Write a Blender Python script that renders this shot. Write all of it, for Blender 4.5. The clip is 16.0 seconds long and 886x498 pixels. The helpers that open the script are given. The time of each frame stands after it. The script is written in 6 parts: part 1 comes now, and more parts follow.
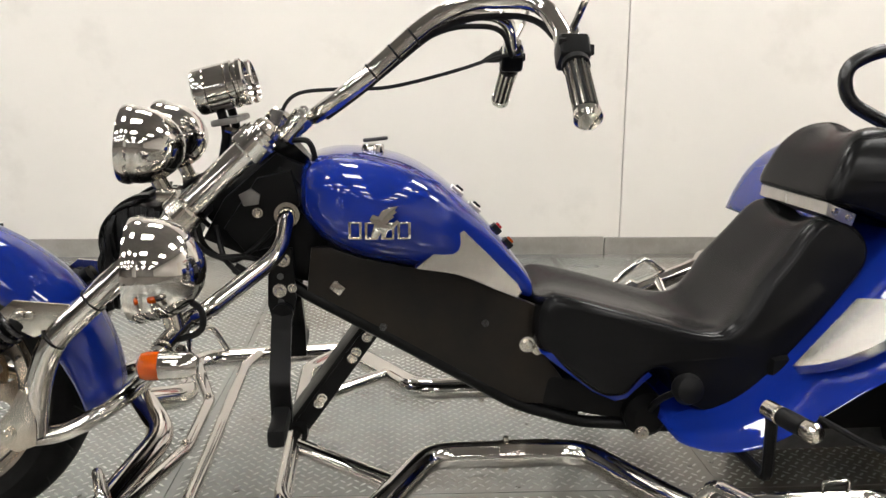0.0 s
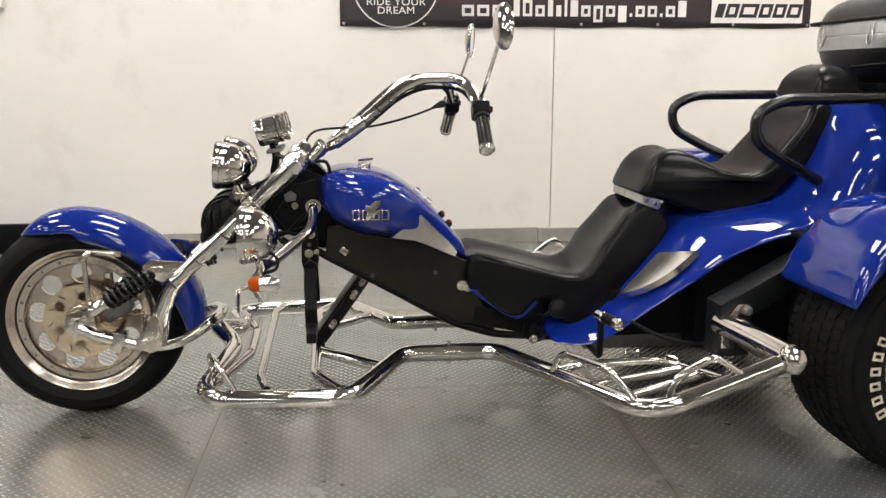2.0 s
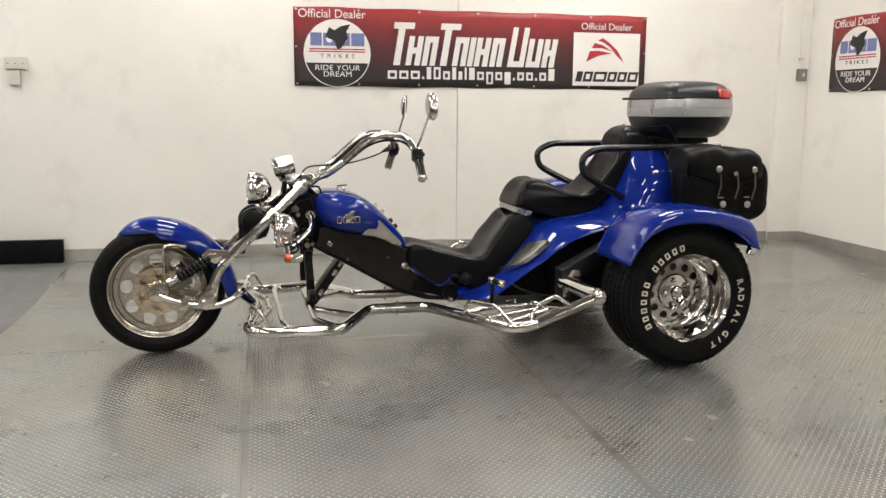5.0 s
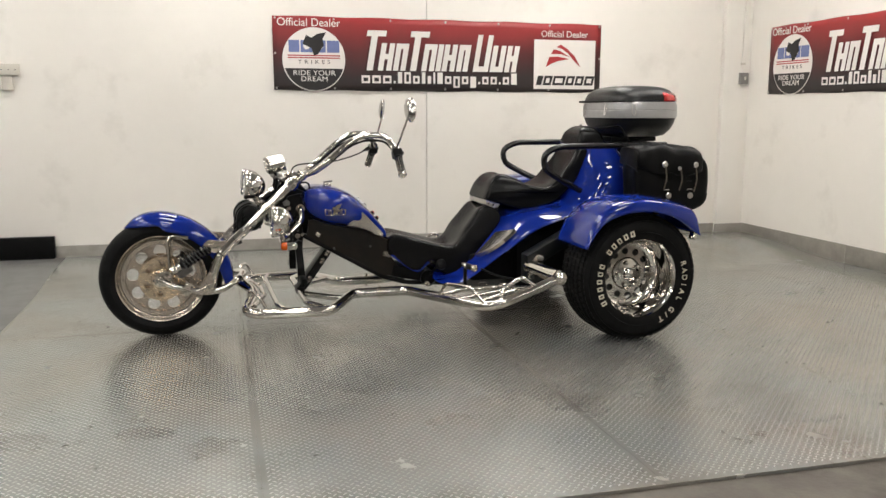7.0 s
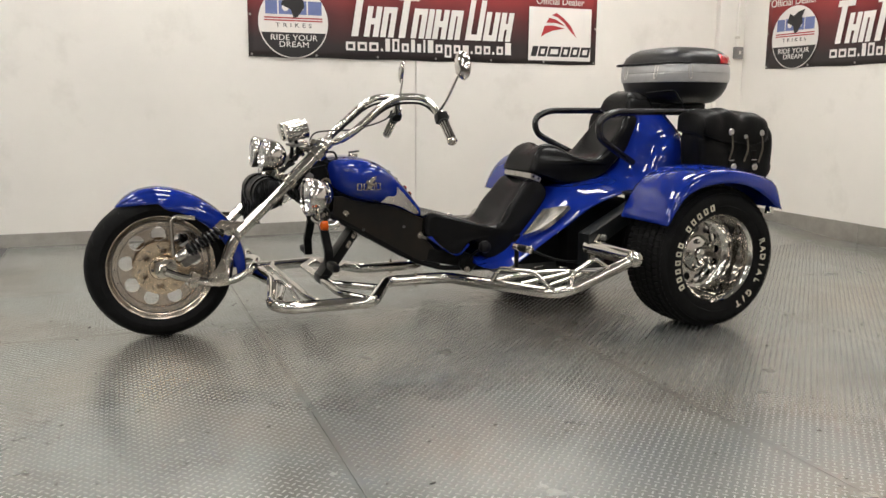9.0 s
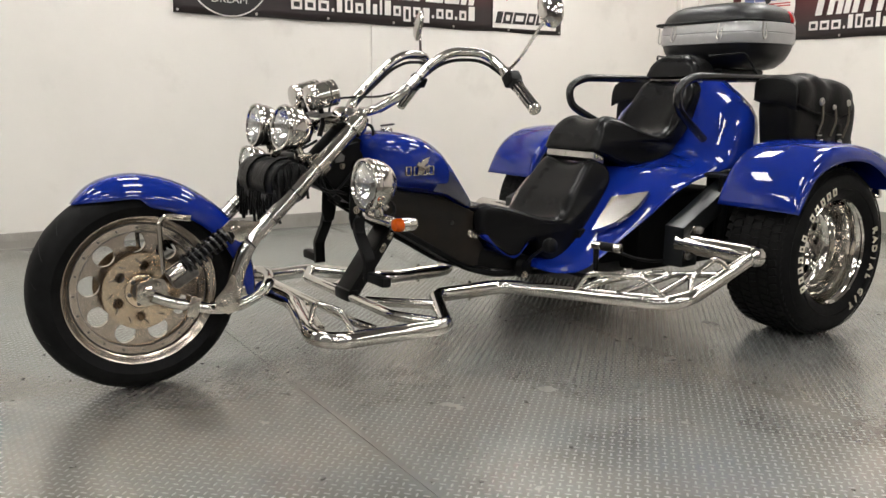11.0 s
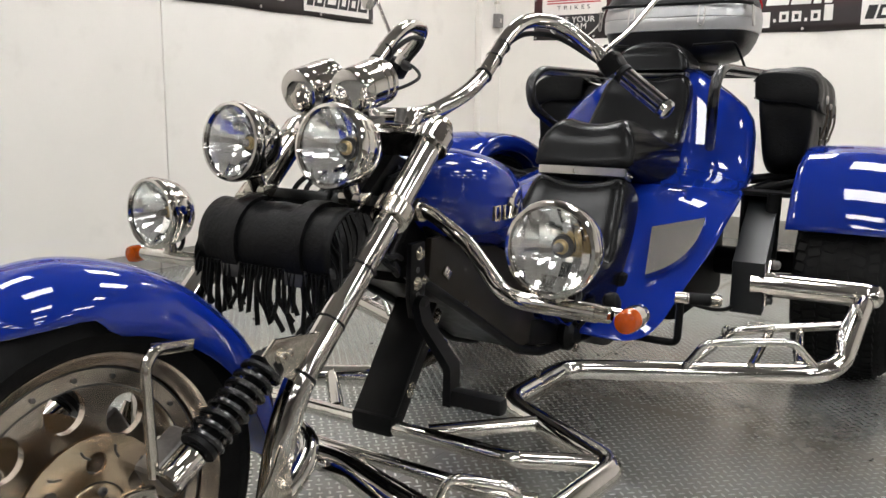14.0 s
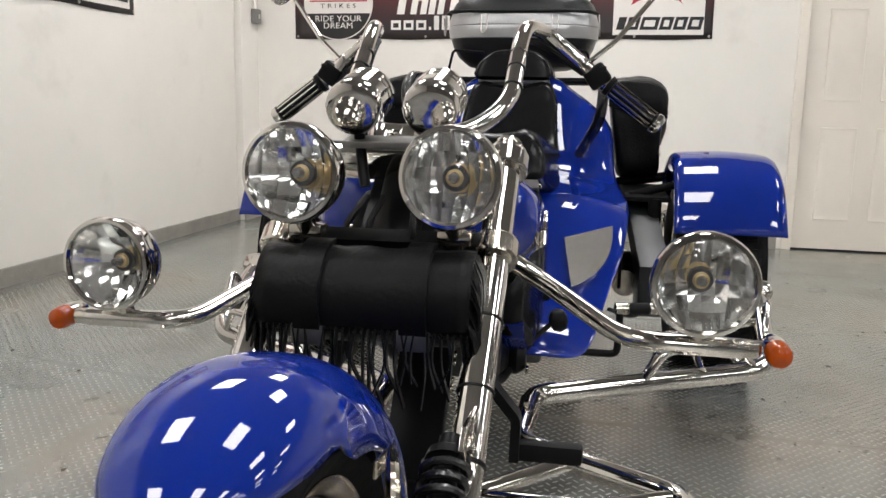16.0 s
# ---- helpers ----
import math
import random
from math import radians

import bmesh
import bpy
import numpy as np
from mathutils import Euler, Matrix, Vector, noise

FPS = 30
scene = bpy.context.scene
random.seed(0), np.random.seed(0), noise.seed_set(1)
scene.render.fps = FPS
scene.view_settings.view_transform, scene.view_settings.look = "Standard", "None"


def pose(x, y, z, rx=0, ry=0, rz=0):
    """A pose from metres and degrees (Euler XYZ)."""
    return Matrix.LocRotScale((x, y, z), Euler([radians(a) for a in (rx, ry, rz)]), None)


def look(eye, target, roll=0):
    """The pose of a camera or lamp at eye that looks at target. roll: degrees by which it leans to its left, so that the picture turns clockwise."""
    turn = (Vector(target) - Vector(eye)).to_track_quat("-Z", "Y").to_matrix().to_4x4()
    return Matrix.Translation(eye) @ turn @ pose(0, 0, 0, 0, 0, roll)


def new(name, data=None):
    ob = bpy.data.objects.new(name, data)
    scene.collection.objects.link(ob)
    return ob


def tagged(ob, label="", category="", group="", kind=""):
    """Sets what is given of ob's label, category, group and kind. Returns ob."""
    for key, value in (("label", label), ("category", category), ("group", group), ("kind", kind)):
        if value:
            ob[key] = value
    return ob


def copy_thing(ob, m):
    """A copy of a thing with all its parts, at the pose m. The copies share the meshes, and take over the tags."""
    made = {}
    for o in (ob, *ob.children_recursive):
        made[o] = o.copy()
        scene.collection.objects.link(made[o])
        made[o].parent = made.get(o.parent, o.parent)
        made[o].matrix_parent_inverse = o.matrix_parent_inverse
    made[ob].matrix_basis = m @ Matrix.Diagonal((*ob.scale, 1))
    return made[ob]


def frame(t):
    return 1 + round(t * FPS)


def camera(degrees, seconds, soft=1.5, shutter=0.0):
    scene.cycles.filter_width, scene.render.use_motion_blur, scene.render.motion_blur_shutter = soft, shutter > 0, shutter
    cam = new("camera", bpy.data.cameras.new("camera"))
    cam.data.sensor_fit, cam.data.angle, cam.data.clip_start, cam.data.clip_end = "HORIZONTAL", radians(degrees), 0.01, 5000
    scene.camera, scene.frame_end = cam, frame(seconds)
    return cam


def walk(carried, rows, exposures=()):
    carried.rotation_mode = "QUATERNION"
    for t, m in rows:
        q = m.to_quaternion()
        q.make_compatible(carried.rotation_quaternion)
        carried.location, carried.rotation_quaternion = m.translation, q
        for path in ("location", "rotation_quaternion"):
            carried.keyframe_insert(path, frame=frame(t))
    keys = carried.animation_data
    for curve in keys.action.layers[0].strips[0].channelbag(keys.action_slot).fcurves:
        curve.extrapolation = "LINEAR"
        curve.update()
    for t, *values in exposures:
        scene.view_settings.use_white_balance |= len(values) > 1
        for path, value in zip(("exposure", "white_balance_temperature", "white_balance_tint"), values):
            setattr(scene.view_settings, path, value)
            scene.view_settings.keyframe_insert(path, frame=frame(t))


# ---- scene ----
cam = camera(55.8, 16.0)
PATH = [
    (0, (0.878, -1.679, 0.924), (1.05, 0.271, 0.515), 0.3),
    (0.5, (0.868, -1.941, 0.967), (1.036, 0.008, 0.548), -0.3),
    (1, (0.824, -2.183, 1.006), (1.043, -0.239, 0.589), -0.1),
    (1.5, (0.815, -2.452, 1.041), (1.052, -0.507, 0.637), 0.1),
    (2, (0.793, -2.693, 1.053), (1.043, -0.75, 0.652), -0.1),
    (2.5, (0.759, -2.963, 1.105), (1.039, -1.025, 0.696), -0.4),
    (3, (0.743, -3.175, 1.157), (1.086, -1.249, 0.738), 0.1),
    (3.5, (0.685, -3.467, 1.145), (1.079, -1.546, 0.752), 0.1),
    (4, (0.571, -3.696, 1.152), (0.994, -1.774, 0.793), 0.2),
    (6.5, (0.185, -4.587, 1.184), (0.744, -2.693, 0.866), 0.1),
    (7, (0.164, -4.588, 1.182), (0.736, -2.699, 0.856), 0.1),
    (7.5, (0.123, -4.508, 1.153), (0.722, -2.63, 0.817), 0.2),
    (8, (0.021, -4.295, 1.101), (0.664, -2.432, 0.761), 0.3),
    (8.5, (-0.127, -4.061, 1.052), (0.568, -2.217, 0.71), 0.4),
    (9, (-0.287, -3.806, 1.024), (0.492, -1.996, 0.681), 0.4),
    (9.5, (-0.356, -3.53, 0.974), (0.497, -1.755, 0.625), 0.3),
    (10, (-0.458, -3.23, 0.95), (0.464, -1.491, 0.595), 0.3),
    (12.5, (-0.705, -1.731, 0.858), (0.681, -0.333, 0.506), 0.8),
    (13, (-0.687, -1.487, 0.855), (0.789, -0.182, 0.508), 0.5),
    (13.5, (-0.669, -1.244, 0.899), (0.922, -0.089, 0.533), 0.8),
    (14, (-0.635, -1.012, 0.871), (1.033, 0.036, 0.526), 0.7),
    (14.5, (-0.629, -0.808, 0.88), (1.11, 0.118, 0.538), 0.7),
    (15, (-0.678, -0.626, 0.89), (1.15, 0.112, 0.554), 0.8),
    (15.5, (-0.683, -0.511, 0.884), (1.2, 0.068, 0.542), 0.7),
    (16, (-0.677, -0.31, 0.896), (1.262, 0.044, 0.554), 1.0),
]
walk(cam, [(t, look(eye, target, roll)) for t, eye, target, roll in PATH],
     exposures=[(0, 0.19, 6330, 10), (2.5, 0.07, 6330, 10), (4, -0.02, 6350, 10), (7, -0.15, 6430, 10), (10, -0.13, 6340, 10), (12.5, 0.05, 6220, 10), (15, 0.0, 6080, 10), (16, -0.10, 6110, 10)])


# ---- world and lights ----
world = bpy.data.worlds.new("world")
scene.world = world
world.use_nodes = True
world.node_tree.nodes["Background"].inputs[0].default_value = (0.9, 0.95, 1.0, 1)
world.node_tree.nodes["Background"].inputs[1].default_value = 0.02
LAMP_STRENGTH = 22.8


# ---- materials ----
def material(name, color, rough=0.5, metal=0.0, coat=0.0, vary=0.0, scale=8.0, bump=0.0, bump_scale=60.0,
             rough_vary=0.0, second=None, spec=0.5, sheen=0.0, spread=(0.35, 0.65), detail=6.0):
    m = bpy.data.materials.new(name)
    m.use_nodes = True
    nt = m.node_tree
    p = nt.nodes["Principled BSDF"]
    p.inputs["Base Color"].default_value = (*color, 1)
    p.inputs["Roughness"].default_value = rough
    p.inputs["Metallic"].default_value = metal
    p.inputs["Coat Weight"].default_value = coat
    p.inputs["Coat Roughness"].default_value = 0.03
    p.inputs["Specular IOR Level"].default_value = spec
    co = nt.nodes.new("ShaderNodeTexCoord")
    if vary or second or rough_vary:
        n1 = nt.nodes.new("ShaderNodeTexNoise")
        n1.inputs["Scale"].default_value = scale
        n1.inputs["Detail"].default_value = detail
        n1.inputs["Roughness"].default_value = 0.65
        nt.links.new(co.outputs["Object"], n1.inputs["Vector"])
        ramp = nt.nodes.new("ShaderNodeMapRange")
        ramp.inputs[1].default_value, ramp.inputs[2].default_value = spread
        nt.links.new(n1.outputs["Fac"], ramp.inputs[0])
        mix = nt.nodes.new("ShaderNodeMix")
        mix.data_type = "RGBA"
        alt = second or tuple(c * (1 - vary) for c in color)
        mix.inputs[6].default_value = (*color, 1)
        mix.inputs[7].default_value = (*alt, 1)
        nt.links.new(ramp.outputs[0], mix.inputs[0])
        nt.links.new(mix.outputs[2], p.inputs["Base Color"])
        if rough_vary:
            rr = nt.nodes.new("ShaderNodeMapRange")
            rr.inputs[3].default_value, rr.inputs[4].default_value = rough - rough_vary, rough + rough_vary
            n2 = nt.nodes.new("ShaderNodeTexNoise")
            n2.inputs["Scale"].default_value = scale * 3.1
            n2.inputs["Detail"].default_value = 5
            nt.links.new(co.outputs["Object"], n2.inputs["Vector"])
            nt.links.new(n2.outputs["Fac"], rr.inputs[0])
            nt.links.new(rr.outputs[0], p.inputs["Roughness"])
    if bump:
        n3 = nt.nodes.new("ShaderNodeTexNoise")
        n3.inputs["Scale"].default_value = bump_scale
        n3.inputs["Detail"].default_value = 4
        b = nt.nodes.new("ShaderNodeBump")
        b.inputs["Strength"].default_value = bump
        b.inputs["Distance"].default_value = 0.002
        nt.links.new(co.outputs["Object"], n3.inputs["Vector"])
        nt.links.new(n3.outputs["Fac"], b.inputs["Height"])
        nt.links.new(b.outputs["Normal"], p.inputs["Normal"])
    return m


def glass(name, color=(1, 1, 1), rough=0.0):
    m = bpy.data.materials.new(name)
    m.use_nodes = True
    p = m.node_tree.nodes["Principled BSDF"]
    p.inputs["Base Color"].default_value = (*color, 1)
    p.inputs["Roughness"].default_value = rough
    p.inputs["Transmission Weight"].default_value = 1
    p.inputs["IOR"].default_value = 1.45
    return m


def glow(name, color, strength):
    m = bpy.data.materials.new(name)
    m.use_nodes = True
    p = m.node_tree.nodes["Principled BSDF"]
    p.inputs["Base Color"].default_value = (0.8, 0.8, 0.8, 1)
    p.inputs["Emission Color"].default_value = (*color, 1)
    p.inputs["Emission Strength"].default_value = strength
    return m


BLUE = material("blue_paint", (0.005, 0.019, 0.20), 0.5, 0.0, spec=0.0, coat=1.0, vary=0.12, scale=3, bump=0.02, bump_scale=900)
CHROME = material("chrome", (0.60, 0.575, 0.54), 0.07, 1.0, vary=0.05, scale=14, rough_vary=0.015)
STAINLESS = material("polished_stainless", (0.58, 0.54, 0.48), 0.15, 1.0, vary=0.2, scale=20, rough_vary=0.06, bump=0.03, bump_scale=300)
# ALLOY and DISC carry the warm floor's reflection as a tan tint
ALLOY = material("turned_alloy", (0.56, 0.49, 0.42), 0.24, 1.0, vary=0.12, scale=25, rough_vary=0.04)
DISC = material("brake_disc_steel", (0.74, 0.60, 0.44), 0.24, 1.0, vary=0.12, scale=30, rough_vary=0.05)
PLATE = material("brushed_plate", (0.55, 0.53, 0.50), 0.3, 1.0, vary=0.2, scale=12, rough_vary=0.08)
VENT = material("polished_trim_panel", (0.62, 0.60, 0.57), 0.20, 1.0, vary=0.05, scale=18, rough_vary=0.02)
RUBBER = material("tyre_rubber", (0.008, 0.008, 0.0083), 0.62, spec=0.09, vary=0.4, scale=18, rough_vary=0.12, bump=0.25, bump_scale=260)
TREADRUBBER = material("tread_rubber", (0.008, 0.0079, 0.0078), 0.58, spec=0.12, vary=0.4, scale=25, bump=0.2, bump_scale=260)
SOFT = material("black_rubber", (0.006, 0.006, 0.0063), 0.5, spec=0.14, vary=0.3, scale=30, bump=0.1, bump_scale=200)
BLACK = material("satin_black_paint", (0.005, 0.005, 0.0053), 0.36, spec=0.12, vary=0.4, scale=12, rough_vary=0.12, bump=0.05, bump_scale=250)
DULLBLACK = material("dull_black_paint", (0.0055, 0.0055, 0.0058), 0.6, spec=0.07, vary=0.3, scale=12, bump=0.1, bump_scale=200)
TREADTOP = material("polished_tread_steel", (0.40, 0.405, 0.385), 0.30, 0.65, vary=0.35, scale=1.3)
POSTBLACK = material("black_box_steel", (0.0065, 0.0075, 0.0082), 0.36, spec=0.48, vary=0.25, scale=9, bump=0.06, bump_scale=240)
GLOSSBLACK = material("gloss_black_paint", (0.008, 0.008, 0.009), 0.24, coat=0.12, vary=0.3, scale=10)
PANEL = material("dark_side_panel", (0.009, 0.0085, 0.008), 0.34, spec=0.18, vary=0.5, scale=5, rough_vary=0.12, bump=0.15, bump_scale=180, second=(0.018, 0.014, 0.010))
VINYL = material("black_seat_vinyl", (0.0055, 0.0055, 0.0058), 0.24, spec=0.115, vary=0.3, scale=7, bump=0.05, bump_scale=420, second=(0.0075, 0.0075, 0.008))
LEATHER = material("black_leather", (0.005, 0.005, 0.0053), 0.40, spec=0.12, vary=0.5, scale=9, rough_vary=0.14, bump=0.6, bump_scale=130)
LACE = material("tan_leather_lace", (0.11, 0.092, 0.066), 0.5, vary=0.3, scale=60)
AMBER = material("amber_lens", (0.40, 0.058, 0.001), 0.10, spec=0.3, coat=0.2, vary=0.2, scale=60)
RED = material("red_reflector", (0.55, 0.01, 0.012), 0.1, coat=1.0, vary=0.2, scale=50)
SILVER = material("silver_plastic", (0.46, 0.46, 0.46), 0.34, 0.55, vary=0.1, scale=14, bump=0.03, bump_scale=500)
BOXBLACK = material("textured_black_plastic", (0.008, 0.008, 0.009), 0.36, spec=0.35, vary=0.2, scale=12, bump=0.25, bump_scale=500)
LETTER = material("raised_white_rubber", (0.68, 0.62, 0.50), 0.6, vary=0.18, scale=40)
GLASS = glass("lamp_glass")
BRASS = material("bulb_brass", (0.50, 0.38, 0.20), 0.28, 0.9, vary=0.3, scale=40)
REFLECT = material("lamp_reflector", (0.96, 0.96, 0.95), 0.10, 1.0)
MIRROR = material("mirror_silver", (0.9, 0.9, 0.9), 0.01, 1.0)
DARKSTEEL = material("dark_steel", (0.10, 0.10, 0.10), 0.4, 0.9, vary=0.3, scale=30)
CASTING = material("cast_alloy", (0.22, 0.21, 0.20), 0.5, 0.8, vary=0.4, scale=20, bump=0.3, bump_scale=160)
WALL = material("cream_wall_paint", (0.80, 0.765, 0.715), 0.5, vary=0.05, scale=1.3, rough_vary=0.06, bump=0.12, bump_scale=35)
SKIRT = material("worn_grey_kickboard", (0.34, 0.32, 0.29), 0.42, 0.35, vary=0.25, scale=6, rough_vary=0.1, bump=0.2, bump_scale=70)
DOORWHITE = material("white_door_paint", (0.76, 0.70, 0.62), 0.4, vary=0.05, scale=3, bump=0.05, bump_scale=80)
CONCRETE = material("stained_concrete", (0.12, 0.105, 0.088), 0.6, vary=0.5, scale=4, rough_vary=0.15, bump=0.6, bump_scale=60, second=(0.055, 0.045, 0.036))
GREYFLOOR = material("painted_grey_concrete", (0.20, 0.20, 0.195), 0.5, vary=0.25, scale=3, rough_vary=0.12, bump=0.15, bump_scale=80)
TREAD = material("worn_steel_plate", (0.288, 0.312, 0.300), 0.24, 0.60, rough_vary=0.09, vary=0.25, scale=1.7, bump=0.05, bump_scale=140, second=(0.315, 0.315, 0.298), detail=9.0)


def stain(m, color, scale, low, high, detail=5.0):
    """Lays soft-edged blotches of another colour over a material."""
    nt = m.node_tree
    p = nt.nodes["Principled BSDF"]
    co = nt.nodes.new("ShaderNodeTexCoord")
    n = nt.nodes.new("ShaderNodeTexNoise")
    n.inputs["Scale"].default_value, n.inputs["Detail"].default_value, n.inputs["Roughness"].default_value = scale, detail, 0.6
    nt.links.new(co.outputs["Object"], n.inputs["Vector"])
    r = nt.nodes.new("ShaderNodeMapRange")
    r.inputs[1].default_value, r.inputs[2].default_value = low, high
    nt.links.new(n.outputs["Fac"], r.inputs[0])
    mix = nt.nodes.new("ShaderNodeMix")
    mix.data_type = "RGBA"
    mix.inputs[7].default_value = (*color, 1)
    nt.links.new(r.outputs[0], mix.inputs[0])
    nt.links.new(p.inputs["Base Color"].links[0].from_socket, mix.inputs[6])
    nt.links.new(mix.outputs[2], p.inputs["Base Color"])


stain(TREAD, (0.36, 0.315, 0.255), 0.8, 0.45, 0.75)
stain(TREAD, (0.12, 0.105, 0.088), 2.3, 0.52, 0.80, 9.0)
stain(TREAD, (0.06, 0.055, 0.05), 11.0, 0.66, 0.80, 3.0)
stain(WALL, (0.62, 0.585, 0.535), 2.2, 0.58, 0.85)
BOLT = material("dark_floor_screw", (0.03, 0.026, 0.022), 0.6)
CEILING = material("grey_roof_sheet", (0.38, 0.37, 0.36), 0.6, vary=0.2, scale=2)
# grey of the added unseen walls, set by what the chrome should reflect
DARKWALL = material("dull_grey_wall", (0.38, 0.36, 0.34), 0.7, vary=0.3, scale=1.5)
PLASTIC = material("white_plastic", (0.62, 0.58, 0.52), 0.4, vary=0.05, scale=10)
GREYBOX = material("grey_switch_box", (0.22, 0.21, 0.20), 0.5, vary=0.2, scale=20)
LIT = glow("lamp_diffuser", (1.0, 0.96, 0.895), LAMP_STRENGTH)
WHITEPRINT = material("white_print", (0.78, 0.74, 0.70), 0.45, vary=0.04, scale=6)
REDPRINT = material("red_print", (0.42, 0.03, 0.035), 0.45, vary=0.1, scale=6)
BLACKPRINT = material("black_print", (0.016, 0.014, 0.014), 0.45, vary=0.2, scale=6)
BLUEPRINT = material("blue_print", (0.16, 0.20, 0.42), 0.45, vary=0.2, scale=6)


def banner_material():
    m = bpy.data.materials.new("printed_banner_vinyl")
    m.use_nodes = True
    nt = m.node_tree
    p = nt.nodes["Principled BSDF"]
    p.inputs["Roughness"].default_value = 0.42
    co = nt.nodes.new("ShaderNodeTexCoord")
    sep = nt.nodes.new("ShaderNodeSeparateXYZ")
    nt.links.new(co.outputs["Generated"], sep.inputs[0])
    n = nt.nodes.new("ShaderNodeTexNoise")
    n.inputs["Scale"].default_value = 2.5
    nt.links.new(co.outputs["Object"], n.inputs["Vector"])
    add = nt.nodes.new("ShaderNodeMath")
    add.operation = "MULTIPLY_ADD"
    add.inputs[1].default_value = 0.18
    nt.links.new(n.outputs["Fac"], add.inputs[0])
    nt.links.new(sep.outputs["Z"], add.inputs[2])
    ramp = nt.nodes.new("ShaderNodeValToRGB")
    e = ramp.color_ramp.elements
    e[0].position, e[0].color = 0.30, (0.022, 0.015, 0.015, 1)
    e[1].position, e[1].color = 1.05, (0.30, 0.022, 0.024, 1)
    mid = e.new(0.62)
    mid.color = (0.085, 0.014, 0.015, 1)
    nt.links.new(add.outputs[0], ramp.inputs[0])
    nt.links.new(ramp.outputs[0], p.inputs["Base Color"])
    return m


BANNER = banner_material()


# ---- mesh helpers ----
from mathutils.geometry import tessellate_polygon


def V(*a):
    return Vector(a)


def finish(bm, mat, name, angle=35):
    me = bpy.data.meshes.new(name)
    bmesh.ops.recalc_face_normals(bm, faces=bm.faces)
    bm.to_mesh(me)
    bm.free()
    for p in me.polygons:
        p.use_smooth = True
    me.set_sharp_from_angle(angle=radians(angle))
    me.materials.append(mat)
    return me


def part(name, bm, mat, parent=None, label="", angle=35):
    ob = new(name, finish(bm, mat, name, angle))
    if parent is not None:
        ob.parent = parent
    if label:
        ob["label"] = label
    return ob


def thing(name, label, category, at=(0, 0, 0), group="", kind=""):
    ob = new(name)
    ob.location = at
    ob.empty_display_size = 0.05
    return tagged(ob, label, category, group, kind)


def child_at(ob, parent):
    """Parents ob and keeps it where it was built."""
    ob.parent = parent
    ob.matrix_parent_inverse = Matrix.Translation(parent.location).inverted()
    return ob


def fillet(pts, rad=0.03, n=5):
    pts = [Vector(p) for p in pts]
    out = [pts[0]]
    for a, b, c in zip(pts, pts[1:], pts[2:]):
        d1, d2 = (a - b), (c - b)
        r = min(rad, d1.length * 0.48, d2.length * 0.48)
        p, q = b + d1.normalized() * r, b + d2.normalized() * r
        for i in range(n + 1):
            t = i / n
            out.append(p * (1 - t) ** 2 + b * 2 * t * (1 - t) + q * t * t)
    out.append(pts[-1])
    return out


def spline(pts, n=6):
    """Points along a smooth curve through pts."""
    pts = [Vector(p) for p in pts]
    ext = [pts[0] * 2 - pts[1], *pts, pts[-1] * 2 - pts[-2]]
    out = []
    for i in range(1, len(ext) - 2):
        p0, p1, p2, p3 = ext[i - 1:i + 3]
        for k in range(n):
            t = k / n
            out.append(0.5 * ((2 * p1) + (p2 - p0) * t + (2 * p0 - 5 * p1 + 4 * p2 - p3) * t * t + (3 * p1 - p0 - 3 * p2 + p3) * t ** 3))
    out.append(pts[-1])
    return out


def sweep(bm, pts, r, seg=14, cap=True, flat=None):
    """A tube along pts. r: radius, or one for each point. flat: (half width, half height) for a bar."""
    pts = [Vector(p) for p in pts]
    n = len(pts)
    rs = r if isinstance(r, (list, tuple)) else [r] * n
    tang = []
    for i in range(n):
        tang.append((pts[min(i + 1, n - 1)] - pts[max(i - 1, 0)]).normalized())
    up = Vector((0, 0, 1)) if abs(tang[0].z) < 0.9 else Vector((0, 1, 0))
    u = tang[0].cross(up).normalized()
    rings = []
    for i in range(n):
        u = (u - tang[i] * u.dot(tang[i])).normalized()
        w = tang[i].cross(u).normalized()
        if flat:
            a, b = flat
            shape = [(-a, -b), (a, -b), (a, b), (-a, b)]
            ring = [bm.verts.new(pts[i] + u * x + w * y) for x, y in shape]
        else:
            ring = [bm.verts.new(pts[i] + u * math.cos(2 * math.pi * k / seg) * rs[i] + w * math.sin(2 * math.pi * k / seg) * rs[i]) for k in range(seg)]
        rings.append(ring)
    s = len(rings[0])
    for a, b in zip(rings, rings[1:]):
        for k in range(s):
            bm.faces.new((a[k], a[(k + 1) % s], b[(k + 1) % s], b[k]))
    if cap:
        bm.faces.new(list(reversed(rings[0])))
        bm.faces.new(rings[-1])
    return rings


def tube(pts, r, bend=0.03, seg=14, flat=None):
    bm = bmesh.new()
    sweep(bm, fillet(pts, bend) if len(pts) > 2 else pts, r, seg, flat=flat)
    return bm


def axis_matrix(at, direction):
    z = Vector(direction).normalized()
    return Matrix.Translation(at) @ z.to_track_quat("Z", "Y").to_matrix().to_4x4()


